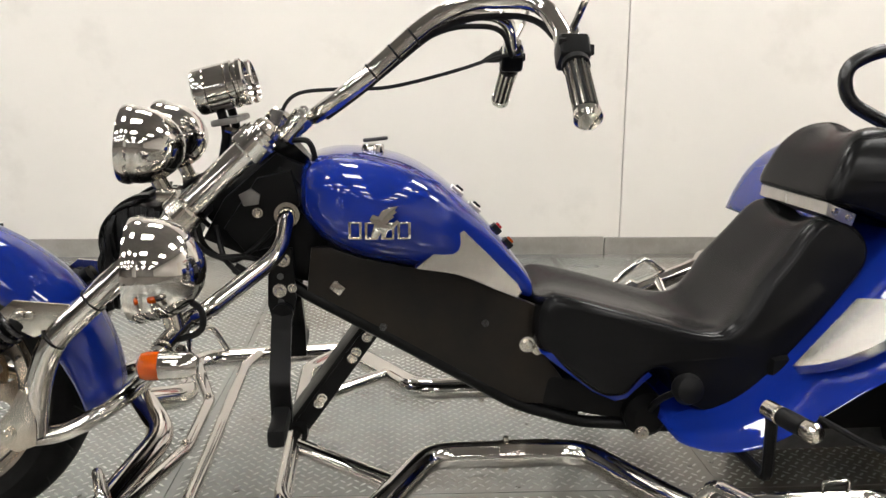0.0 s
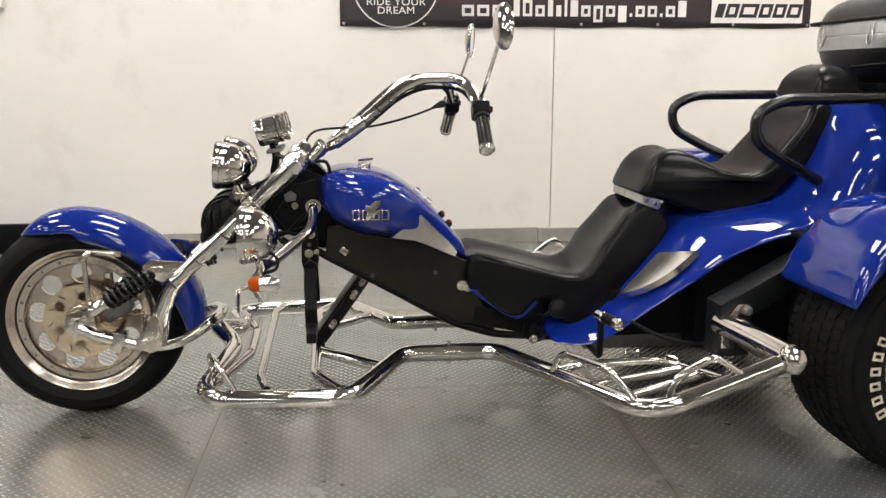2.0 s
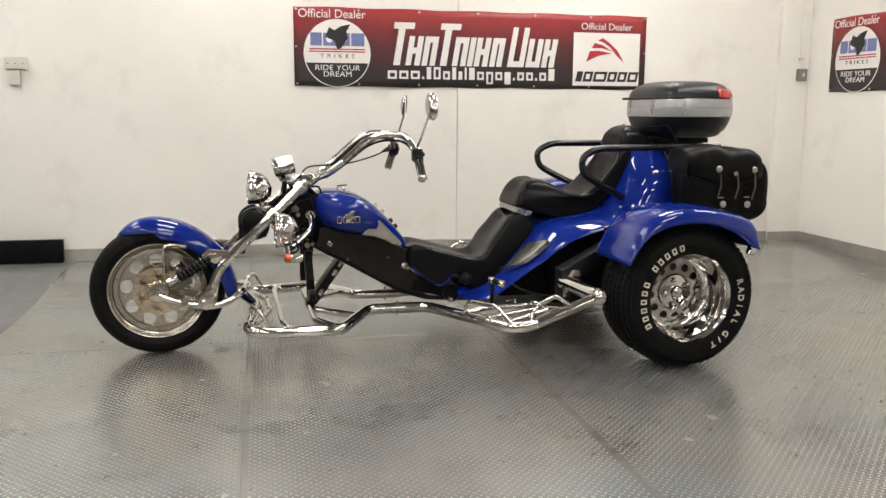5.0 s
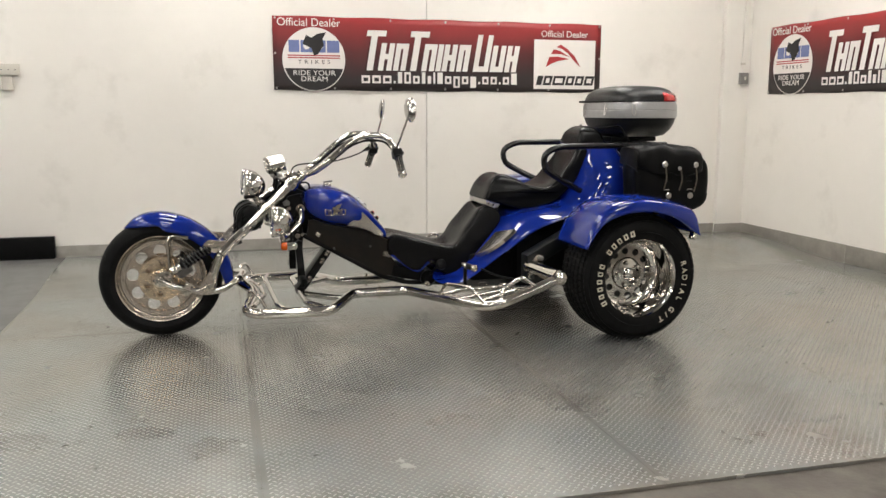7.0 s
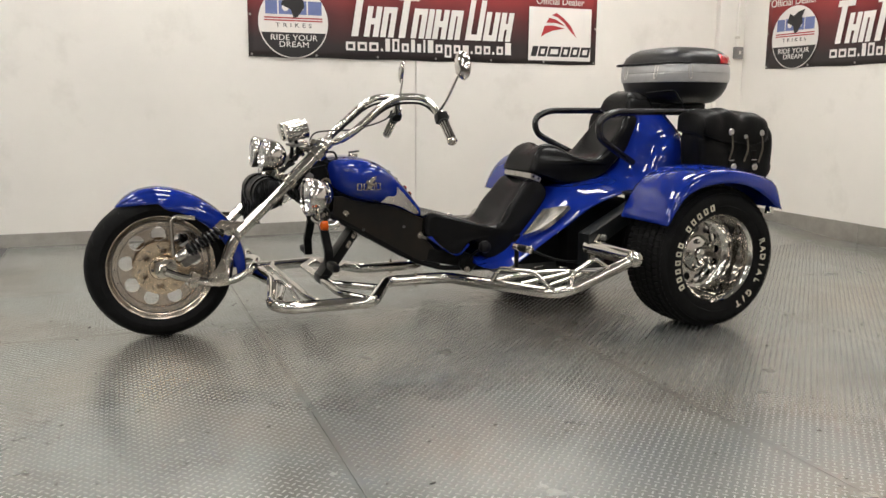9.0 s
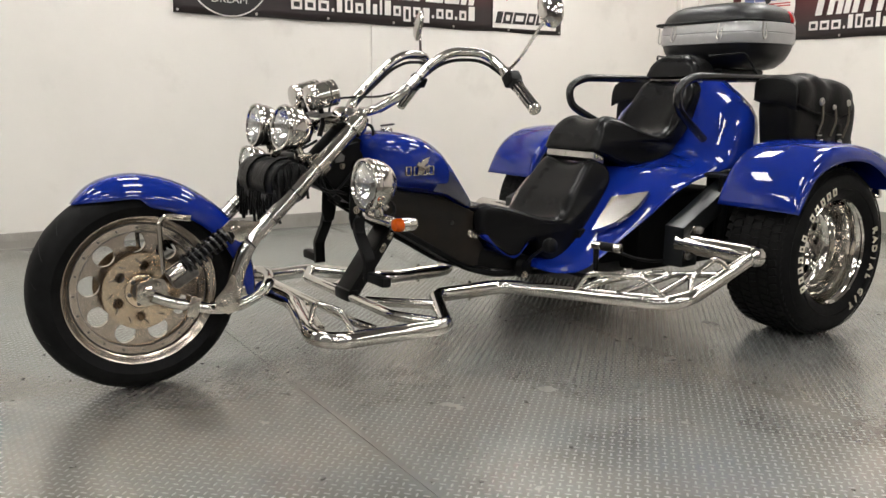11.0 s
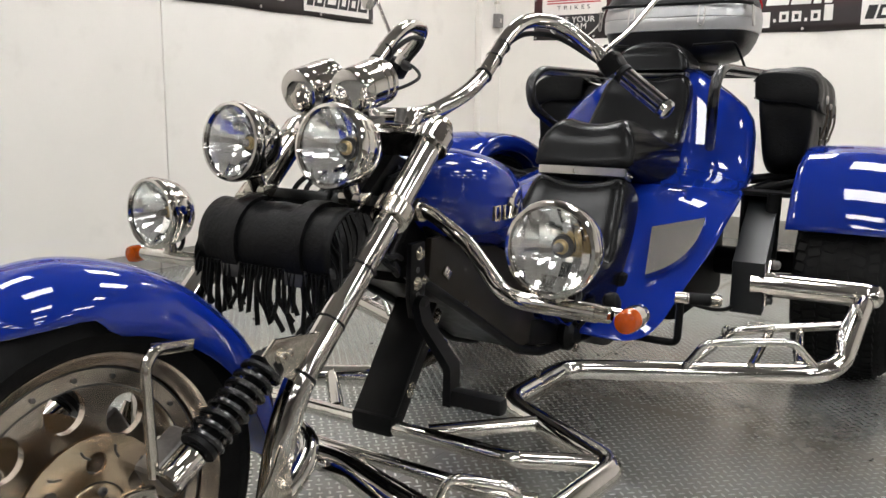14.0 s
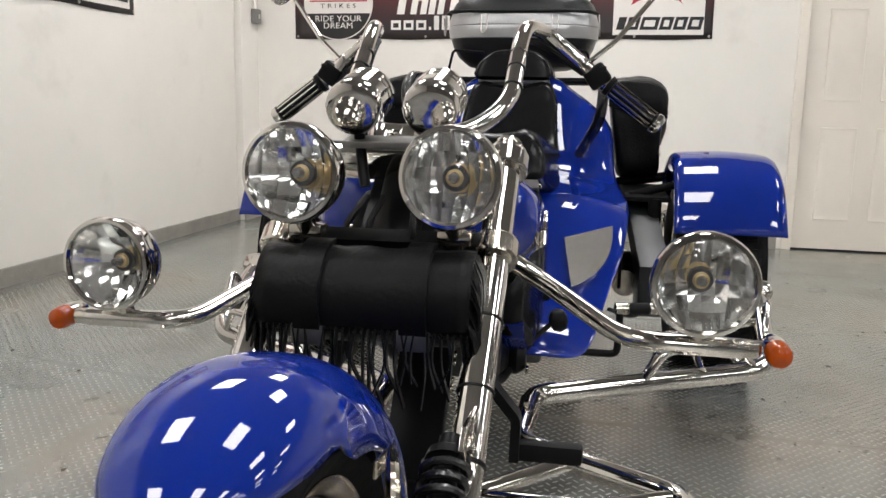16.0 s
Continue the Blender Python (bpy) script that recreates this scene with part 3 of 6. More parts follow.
# ---- banners ----
def banner(at, turn, group):
    """A printed vinyl banner, 2.83 m by 0.58 m; at: its lower corner; its face looks along local -y."""
    W, H = 2.83, 0.582
    b = thing("banner", "dark red and black printed banner with white lettering on wall", "banner", group=group)
    b.matrix_basis = ROOM @ pose(*at, 0, 0, turn)
    bm = bmesh.new()
    nx, nz = 56, 12
    grid = [[bm.verts.new((W * i / nx, -0.004 + 0.004 * math.sin(i * 0.9) * math.sin(math.pi * j / nz), H * j / nz + 0.003 * math.cos(i * math.pi / 5.6) * (1 - 2 * (j > nz / 2)) * abs(2 * j / nz - 1))) for i in range(nx + 1)] for j in range(nz + 1)]
    for j in range(nz):
        for i in range(nx):
            bm.faces.new((grid[j][i], grid[j][i + 1], grid[j + 1][i + 1], grid[j + 1][i]))
    thick(part("sheet", bm, BANNER, b, angle=80), 0.0015)
    face = pose(0, -0.013, 0, 90)

    def poly(name, pts, mat, lift=0.0):
        m = pose(0, -lift, 0) @ face
        bm = bmesh.new()
        a = [bm.verts.new(m @ Vector((x, y, 0.0008))) for x, y in pts]
        c = [bm.verts.new(m @ Vector((x, y, -0.0008))) for x, y in pts]
        bm.faces.new(a)
        bm.faces.new(list(reversed(c)))
        for k in range(len(a)):
            bm.faces.new((a[k], c[k], c[(k + 1) % len(a)], a[(k + 1) % len(a)]))
        return part(name, bm, mat, b)

    def disc(cx, cy, r, a0=0, a1=360, n=48):
        return [(cx + r * math.cos(radians(a0 + (a1 - a0) * k / n)), cy + r * math.sin(radians(a0 + (a1 - a0) * k / n))) for k in range(n + (a1 - a0 < 360))]

    # round badge
    cx, cy, r = 0.322, 0.245, 0.252
    poly("badge_disc", disc(cx, cy, r), WHITEPRINT)
    poly("badge_lower", disc(cx, cy, r - 0.008, 197, 343), BLACKPRINT, 0.002)
    for k, (x0, w) in enumerate(((-0.20, 0.085), (-0.105, 0.095), (0.0, 0.095), (0.105, 0.10))):
        o = 0.055
        poly("badge_bar", [(cx + x0, cy + o), (cx + x0 + w, cy + o), (cx + x0 + w, cy + o + 0.095), (cx + x0, cy + o + 0.095)], BLUEPRINT, 0.002)
        if k in (1, 2):
            poly("badge_bar", disc(cx + x0 + w / 2, cy + o + 0.048, 0.026, n=20), WHITEPRINT, 0.0035)
    # plain winged emblem shape
    poly("emblem", [(cx - 0.09, cy + 0.12), (cx - 0.06, cy + 0.19), (cx - 0.02, cy + 0.17), (cx + 0.03, cy + 0.20), (cx + 0.10, cy + 0.215), (cx + 0.07, cy + 0.16), (cx + 0.08, cy + 0.11), (cx + 0.03, cy + 0.04), (cx, cy + 0.03), (cx - 0.02, cy + 0.09)], BLACKPRINT, 0.005)
    for dz in (0.026, 0.008):
        poly("badge_line", [(cx - 0.21, cy + dz), (cx + 0.21, cy + dz), (cx + 0.21, cy + dz + 0.009), (cx - 0.21, cy + dz + 0.009)], REDPRINT, 0.002)
    letters("TRIKES", 0.042, BLACKPRINT, "badge_text", pose(cx, -0.016, cy - 0.034, 90), parent=b, spacing=1.75, align="CENTER", stretch=1.25)
    letters("RIDE YOUR", 0.056, WHITEPRINT, "badge_text", pose(cx, -0.0175, cy - 0.125, 90), parent=b, spacing=1.05, align="CENTER", stretch=1.15)
    letters("DREAM", 0.056, WHITEPRINT, "badge_text", pose(cx, -0.0175, cy - 0.172, 90), parent=b, spacing=1.05, align="CENTER", stretch=1.15)
    letters("Official Dealer", 0.088, WHITEPRINT, "heading", pose(0.032, -0.0145, 0.505, 90), parent=b, stretch=0.98)
    letters("Official Dealer", 0.076, WHITEPRINT, "heading", pose(2.265, -0.0145, 0.468, 90), parent=b, stretch=0.98)

    # slanted white name shapes, one a letter
    def slant(x, z0, z1, w, notch=0):
        s = 0.17
        poly("name_bar", [(x + z0 * s, z0), (x + w + z0 * s, z0), (x + w + z1 * s, z1), (x + z1 * s, z1)], WHITEPRINT, 0.002)
    def name_shape(x, w, top, bar):
        slant(x, 0.165, top, 0.043)
        slant(x + w - 0.043, 0.165, top, 0.043)
        slant(x + 0.043, bar, bar + 0.045, w - 0.086)
    for x in (0.690, 1.055):
        slant(x + 0.028, 0.165, 0.438, 0.052)
        slant(x - 0.012, 0.438, 0.485, 0.160)
    for x, w, top, bar in ((0.812, 0.112, 0.385, 0.255), (0.938, 0.105, 0.385, 0.34), (1.178, 0.108, 0.385, 0.34),
                           (1.352, 0.110, 0.385, 0.255), (1.478, 0.100, 0.385, 0.34), (1.625, 0.135, 0.470, 0.165), (1.775, 0.115, 0.385, 0.165), (1.905, 0.105, 0.385, 0.255)):
        name_shape(x, w, top, bar)
    slant(1.298, 0.165, 0.385, 0.043)
    # address line as plain bars, one a letter
    x = 0.705
    for w, tall in ((.07, 0), (.07, 0), (.07, 0), (.016, 2), (.035, 1), (.055, 1), (.055, 0), (.03, 1), (.03, 0), (.016, 1), (.045, 1), (.055, 0), (.055, 3), (.055, 0), (.05, 3), (.016, 2), (.055, 0), (.055, 0), (.016, 2), (.055, 0), (.05, 1)):
        z0 = 0.03 if tall == 3 else 0.062
        z1 = {0: 0.125, 1: 0.155, 2: 0.082, 3: 0.125}[tall]
        slant_w = w
        poly("address_bar", [(x, z0), (x + slant_w, z0), (x + slant_w, z1), (x, z1)], WHITEPRINT, 0.002)
        if w > 0.05:
            poly("address_bar", [(x + 0.016, z0 + 0.015), (x + w - 0.016, z0 + 0.015), (x + w - 0.016, z1 - 0.018), (x + 0.016, z1 - 0.018)], BLACKPRINT, 0.0035)
        x += w + 0.0195
    # white maker's panel with red sweeps
    poly("maker_panel", [(2.205, 0.028), (2.775, 0.028), (2.775, 0.445), (2.205, 0.445)], WHITEPRINT)
    poly("sweep", [(2.315, 0.215), (2.345, 0.30), (2.42, 0.305), (2.53, 0.285), (2.42, 0.265), (2.36, 0.24)], REDPRINT, 0.002)
    poly("sweep", [(2.36, 0.325), (2.385, 0.365), (2.45, 0.35), (2.54, 0.30), (2.45, 0.325)], REDPRINT, 0.002)
    poly("sweep", [(2.41, 0.385), (2.45, 0.405), (2.51, 0.37), (2.58, 0.31), (2.64, 0.215), (2.58, 0.265), (2.52, 0.33), (2.46, 0.37)], REDPRINT, 0.002)
    x = 2.225
    for w in (0.05, 0.075, 0.11, 0.075, 0.075, 0.085):
        s = 0.02
        z0, z1 = 0.06, 0.14
        poly("maker_bar", [(x, z0), (x + w, z0), (x + w + s, z1), (x + s, z1)], BLACKPRINT, 0.002)
        if w > 0.06:
            poly("maker_bar", [(x + 0.026, z0 + 0.02), (x + w - 0.016, z0 + 0.02), (x + w - 0.008, z1 - 0.02), (x + 0.034, z1 - 0.02)], WHITEPRINT, 0.0035)
        x += w + 0.012
    # fixing screws
    for i in range(7):
        for z in (0.018, H - 0.018):
            part("screw", turned([(0.009, 0), (0.008, 0.004), (0.0001, 0.005)], (0.02 + i * (W - 0.04) / 6, -0.011, z), (0, -1, 0), 10), PLATE, b)
    for z in (H / 2,):
        for xx in (0.015, W - 0.015):
            part("screw", turned([(0.009, 0), (0.008, 0.004), (0.0001, 0.005)], (xx, -0.011, z), (0, -1, 0), 10), PLATE, b)
    return b


banner((0.762, BACK - 0.008, 1.343), 0, "dealer banners")
banner((RIGHT - 0.002, 2.018, 1.330), -90, "dealer banners")

# ---- small things on the walls ----
sw = thing("switch_box", "small grey surface-mounted switch box with a conduit above", "switch")
room_mesh("box", wall_box(4.955, 5.035, BACK - 0.105, BACK - 0.061, 1.43, 1.53, 0.006), GREYBOX, sw)
room_mesh("rocker", wall_box(4.987, 5.005, BACK - 0.110, BACK - 0.104, 1.465, 1.495, 0.002), PLASTIC, sw)
bm = bmesh.new()
sweep(bm, [(4.985, BACK - 0.075, 1.53), (4.985, BACK - 0.075, CEIL)], 0.010, 10)
room_mesh("conduit", bm, WALL, sw)
for z in (1.6, 2.2, 2.8):
    room_mesh("clip", wall_box(4.969, 5.001, BACK - 0.09, BACK - 0.06, z, z + 0.02, 0.003), PLASTIC, sw)

so = thing("socket_box", "white double socket on the wall with a blanking box below", "socket")
room_mesh("faceplate", wall_box(-1.235, -1.09, BACK - 0.045, BACK - 0.002, 1.436, 1.52, 0.006), PLASTIC, so)
room_mesh("lower_box", wall_box(-1.215, -1.14, BACK - 0.035, BACK - 0.002, 1.33, 1.432, 0.005), PLASTIC, so)
for x in (-1.215, -1.165, -1.12):
    room_mesh("slot", wall_box(x, x + 0.012, BACK - 0.0475, BACK - 0.044, 1.472, 1.478), GREYBOX, so)

ramp = thing("black_kick_board", "low matt black board fixed along the foot of the wall", "kick board")
room_mesh("body", wall_box(-1.95, -0.93, BACK - 0.065, BACK - 0.019, 0.062, 0.226, 0.005), BLACK, ramp)
room_mesh("base_strip", wall_box(-1.94, -0.94, BACK - 0.060, BACK - 0.021, 0.050, 0.062, 0.002), SOFT, ramp)


# ---- the trike ----
trike = thing("trike", "glossy blue three-wheeled chopper trike with chrome bars and black seats", "trike")


def P(name, bm, mat, label="", parent=None, angle=35):
    return part(name, bm, mat, parent or trike, label, angle)


def bolt(at, direction, r=0.008, parent=None, mat=None):
    return P("bolt", turned([(r * 1.5, 0), (r * 1.5, 0.002), (r, 0.002), (r, 0.006), (r * 0.85, 0.0075), (r * 0.45, 0.0075), (r * 0.4, 0.004), (0.00001, 0.004)], at, direction, 12), mat or STAINLESS, "", parent)


def holed_disc(r_in, r_out, count, hole_r, hole_at, y0, y1, c, turn=0.0):
    """A disc in the x-z plane with a ring of round holes through it."""
    bm = bmesh.new()
    H = 24
    for y, flip in ((y0, False), (y1, True)):
        for k in range(count):
            a0 = 2 * math.pi * k / count + turn
            da = math.pi / count
            hole, rim_ = [], []
            for i in range(H):
                t = 2 * math.pi * i / H
                hx, hz = hole_at + hole_r * math.cos(t), hole_r * math.sin(t)
                hole.append((hx, hz))
            # matching points on the border of the sector
            for i in range(H):
                t = 2 * math.pi * i / H
                ct, st = math.cos(t), math.sin(t)
                s = 1 / max(abs(ct), abs(st))
                uu, vv = ct * s, st * s
                rad = (r_out + r_in) / 2 + uu * (r_out - r_in) / 2
                ang = vv * da
                rim_.append((rad * math.cos(ang), rad * math.sin(ang)))
            def put(q):
                x = q[0] * math.cos(a0) - q[1] * math.sin(a0)
                z = q[0] * math.sin(a0) + q[1] * math.cos(a0)
                return bm.verts.new((c[0] + x, y, c[1] + z))
            hv, rv = [put(q) for q in hole], [put(q) for q in rim_]
            for i in range(H):
                j = (i + 1) % H
                bm.faces.new((hv[i], hv[j], rv[j], rv[i]))
            if not flip:
                hv2 = []
                for q in hole:
                    x = q[0] * math.cos(a0) - q[1] * math.sin(a0)
                    z = q[0] * math.sin(a0) + q[1] * math.cos(a0)
                    hv2.append(bm.verts.new((c[0] + x, y1, c[1] + z)))
                for i in range(H):
                    j = (i + 1) % H
                    bm.faces.new((hv[i], hv2[i], hv2[j], hv[j]))
    bmesh.ops.remove_doubles(bm, verts=bm.verts, dist=0.0004)
    return bm


# --- front wheel
FW = (0.0, 0.0, 0.314)
fw = P("front_wheel", turned([(0.206, -0.046), (0.216, -0.052), (0.222, -0.061), (0.227, -0.063), (0.229, -0.058), (0.224, -0.046), (0.205, -0.03), (0.205, 0.03), (0.224, 0.046), (0.229, 0.058), (0.227, 0.063), (0.222, 0.061), (0.216, 0.052), (0.206, 0.046), (0.203, 0.026), (0.203, -0.026), (0.206, -0.046)], FW, (0, -1, 0), 72), ALLOY, "polished billet front wheel with round holes")
prof = []
for k in range(25):
    t = math.pi * (k / 24 - 0.5)
    y = 0.078 * math.sin(t)
    r = 0.228 + 0.084 * max(0, math.cos(t)) ** 0.55
    prof.append((r, y))
prof = [(0.222, -0.056), (0.2285, -0.062)] + [q for q in prof[1:-1]] + [(0.2285, 0.062), (0.222, 0.056)]
P("tyre", turned(prof, FW, (0, -1, 0), 96), RUBBER, "worn black road tyre", fw)
# tread grooves as dark cut strips
for k in range(22):
    a = 2 * math.pi * k / 22
    for s in (-1, 1):
        bm = bmesh.new()
        pts = []
        for i in range(7):
            t = i / 6
            ang = a + 0.16 * t + (0.14 if s > 0 else 0)
            yy = s * (0.012 + 0.05 * t)
            tt = math.asin(min(1, abs(yy) / 0.078))
            rr = 0.228 + 0.084 * math.cos(tt) ** 0.55 - 0.0014
            pts.append((FW[0] + rr * math.cos(ang), yy, FW[2] + rr * math.sin(ang)))
        sweep(bm, pts, 0.0022, 5)
        P("tread_groove", bm, SOFT, "", fw)
P("wheel_face", holed_disc(0.05, 0.20, 9, 0.031, 0.143, -0.022, -0.010, (FW[0], FW[2]), 0.2), ALLOY, "", fw)
P("rim_step", turned([(0.204, 0.022), (0.2035, 0.036), (0.2005, 0.041), (0.180, 0.040), (0.177, 0.036), (0.176, 0.020), (0.203, 0.016)], FW, (0, -1, 0), 72), ALLOY, "", fw)
for k in range(20):
    a = 2 * math.pi * k / 20
    P("rim_bolt", turned([(0.0038, 0), (0.0036, 0.003), (0.00001, 0.0035)], (0.190 * math.cos(a), -0.0405, FW[2] + 0.190 * math.sin(a)), (0, -1, 0), 8), DARKSTEEL, "", fw)
for s in (-1, 1):
    bd = P("brake_disc", holed_disc(0.052, 0.116, 6, 0.016, 0.078, s * 0.066, s * 0.060, (FW[0], FW[2]), 0.4), DISC, "slotted brake disc with a warm reflection put into its colour", fw)
for k in range(12):
    a = 2 * math.pi * k / 12
    p = [(0.086 * math.cos(a), -0.0665, FW[2] + 0.086 * math.sin(a)), (0.093 * math.cos(a + 0.1), -0.0665, FW[2] + 0.093 * math.sin(a + 0.1)), (0.102 * math.cos(a + 0.13), -0.0665, FW[2] + 0.102 * math.sin(a + 0.13))]
    P("disc_slot", tube(p, 0.0016, 0.004, 5), DARKSTEEL, "", fw)
P("hub", turned([(0.00001, -0.11), (0.016, -0.11), (0.02, -0.1), (0.028, -0.085), (0.03, -0.066), (0.055, -0.062), (0.055, 0.062), (0.03, 0.066), (0.028, 0.085), (0.02, 0.1), (0.016, 0.11), (0.00001, 0.11)], FW, (0, -1, 0), 28), DARKSTEEL, "", fw)
for s in (-1, 1):
    P("hub_flange", turned([(0.030, 0.060), (0.048, 0.060), (0.050, 0.064), (0.050, 0.0675), (0.047, 0.069), (0.030, 0.069)], FW, (0, s, 0), 36), DISC, "bright hub flange", fw)
    for k in range(6):
        a = 2 * math.pi * k / 6 + 0.2
        P("hub_screw", turned([(0.0062, 0), (0.0062, 0.004), (0.0045, 0.0055), (0.0022, 0.0055), (0.0020, 0.003), (0.00001, 0.003)], (FW[0] + 0.039 * math.cos(a), s * 0.0688, FW[2] + 0.039 * math.sin(a)), (0, s, 0), 12), DARKSTEEL, "", fw)
for r in (0.1785, 0.2022):
    P("rim_groove", turned([(r - 0.0012, 0.0400), (r - 0.0006, 0.0418), (r + 0.0006, 0.0418), (r + 0.0012, 0.0400)], FW, (0, -1, 0), 72), DARKSTEEL, "", fw)

# --- front fender: a shell bent round the wheel
def front_fender():
    bm = bmesh.new()
    rings = []
    # angle: outer radius, radius where the section would close, half width, radius of the trimmed lower edge
    table = [(-8, 0.372, 0.322, 0.088, 0.322), (10, 0.366, 0.292, 0.094, 0.292), (30, 0.356, 0.272, 0.098, 0.272), (52, 0.346, 0.258, 0.100, 0.258), (74, 0.346, 0.254, 0.100, 0.254), (84, 0.348, 0.255, 0.100, 0.256), (87, 0.349, 0.256, 0.100, 0.268), (90, 0.350, 0.257, 0.099, 0.280), (102, 0.349, 0.264, 0.092, 0.286), (112, 0.340, 0.281, 0.074, 0.297), (119, 0.327, 0.302, 0.046, 0.309), (123, 0.320, 0.313, 0.020, 0.316)]
    for a in [-8, -2, 4, 10, 16, 22, 28, 34, 40, 46, 52, 58, 64, 70, 76, 82, 86, 88, 90, 94, 98, 102, 106, 109, 112, 114.5, 117, 119, 121, 123]:
        ro, ri, w, cut = smooth_interp(table, a)
        reach = math.acos(min(1, max(0, (cut - ri) / (ro - ri)) ** 1.25))
        ring = []
        for k in range(25):
            t = reach * (k / 12 - 1)
            y = w * math.copysign(abs(math.sin(t)) ** 0.92, math.sin(t))
            r = ri + (ro - ri) * abs(math.cos(t)) ** 0.80
            ring.append((FW[0] + r * math.cos(radians(a)), y, FW[2] + r * math.sin(radians(a))))
        rings.append(ring)
    loft(bm, rings, closed=False)
    return bm


ff = thick(P("front_fender", front_fender(), BLUE, "glossy blue front mudguard", angle=70), 0.004)
for s in (-1, 1):
    P("fender_stay", tube([(0.045, s * 0.135, 0.375), (0.040, s * 0.135, 0.53), (0.06, s * 0.13, 0.547), (0.125, s * 0.112, 0.535)], 0.0075, 0.02, 10), STAINLESS, "bent chrome stay", ff)
    P("stay_plate", box((0.105, s * 0.11, 0.536), (0.075, 0.005, 0.018), 0.002, (0, 8, 0)), STAINLESS, "", ff)
    bolt((0.09, s * 0.113, 0.54), (0, s, 0), 0.005, ff)
    bolt((0.12, s * 0.113, 0.536), (0, s, 0), 0.005, ff)

# --- fork legs, leading links and shocks
for s in (-1, 1):
    leg = P("fork_leg", tube([(0.695, s * 0.165, 0.823), (0.297, s * 0.165, 0.445), (0.262, s * 0.158, 0.36), (0.245, s * 0.152, 0.262)], 0.0245, 0.035, 20), CHROME, "long polished chrome fork leg")
    d = (V(0.297, 0, 0.445) - V(0.695, 0, 0.823)).normalized()
    for f, r, h in ((0.012, 0.031, 0.024), (0.36, 0.0285, 0.008), (0.385, 0.0265, 0.02), (0.60, 0.0262, 0.003), (0.80, 0.0262, 0.003), (0.985, 0.027, 0.004)):
        c = V(0.695, s * 0.165, 0.823) + (V(0.297, s * 0.165, 0.445) - V(0.695, s * 0.165, 0.823)) * f
        P("collar", turned([(0.02, 0), (r, 0), (r, h), (0.02, h)], c, d, 24), CHROME if h > 0.004 else SOFT, "", leg)
    P("fork_cap", turned([(0.024, 0), (0.026, 0.004), (0.022, 0.014), (0.012, 0.02), (0.00001, 0.021)], (0.694, s * 0.165, 0.822), -d, 20), STAINLESS, "", leg)
    # gusset plates
    P("shock_bracket", slab([(0.215, 0.505), (0.24, 0.525), (0.35, 0.513), (0.33, 0.475), (0.27, 0.455), (0.235, 0.475)], s * 0.172 - 0.004, s * 0.172 + 0.004, 0.002), STAINLESS, "bright triangular bracket", leg)
    P("pivot_plate", slab([(0.185, 0.258), (0.183, 0.285), (0.215, 0.318), (0.238, 0.36), (0.250, 0.35), (0.262, 0.29), (0.258, 0.248), (0.222, 0.236)], s * 0.178 - 0.004, s * 0.178 + 0.004, 0.002), STAINLESS, "", leg)
    bolt((0.212, s * 0.182, 0.275), (0, s, 0), 0.009, leg)
    bolt((0.25, s * 0.176, 0.497), (0, s, 0), 0.009, leg)
    link = P("leading_link", tube([(0.01, s * 0.135, 0.310), (0.06, s * 0.14, 0.287), (0.20, s * 0.145, 0.246), (0.30, s * 0.142, 0.253), (0.385, s * 0.12, 0.300), (0.415, s * 0.03, 0.312), (0.417, 0, 0.313)], 0.0178, 0.06, 18), CHROME, "curved chrome leading link tube")
    P("link_clamp", box((0.125, s * 0.14, 0.268), (0.035, 0.05, 0.062), 0.004, (0, 16, 0)), STAINLESS, "", link)
    P("axle_plate", slab([(-0.035, 0.30), (-0.03, 0.35), (0.01, 0.365), (0.05, 0.36), (0.06, 0.31), (0.04, 0.285), (-0.01, 0.28)], s * 0.125 - 0.008, s * 0.125 + 0.008, 0.004), STAINLESS, "", link)
    P("axle_nut", turned([(0.018, 0), (0.018, 0.012), (0.014, 0.016), (0.008, 0.016), (0.008, 0.024), (0.00001, 0.024)], (0, s * 0.133, 0.326), (0, s, 0), 6), STAINLESS, "", link)
    bolt((0.03, s * 0.134, 0.345), (0, s, 0), 0.006, link)
    P("caliper", box((0.115, s * 0.085, 0.36), (0.085, 0.05, 0.06), 0.012, (0, -30, 0), 3), CASTING, "", link)
    # shock absorber with coil
    a, b = V(0.055, s * 0.150, 0.366), V(0.268, s * 0.153, 0.496)
    sh = P("shock_absorber", tube([a, b], 0.016, 0, 16), BLACK, "black coil-over shock absorber")
    dd = (b - a).normalized()
    P("shock_foot", turned([(0.017, 0), (0.0215, 0.002), (0.0215, 0.05), (0.018, 0.055)], a, dd, 22), CHROME, "", sh)
    P("spring_seat", turned([(0.015, 0), (0.028, 0), (0.028, 0.008), (0.015, 0.008)], a + dd * 0.06, dd, 22), SOFT, "", sh)
    P("spring_seat", turned([(0.015, 0), (0.028, 0), (0.026, 0.012), (0.015, 0.02)], a + dd * 0.215, dd, 22), SOFT, "", sh)
    m = axis_matrix(a, dd)
    turns = 8
    coil = [m @ V(0.0265 * math.cos(2 * math.pi * turns * k / 128), 0.0265 * math.sin(2 * math.pi * turns * k / 128), 0.066 + 0.150 * k / 128) for k in range(129)]
    bm = bmesh.new()
    sweep(bm, coil, 0.0058, 8)
    P("spring", bm, GLOSSBLACK, "", sh)
    bolt(tuple(b + V(0, s * 0.02, 0)), (0, s, 0), 0.009, sh)

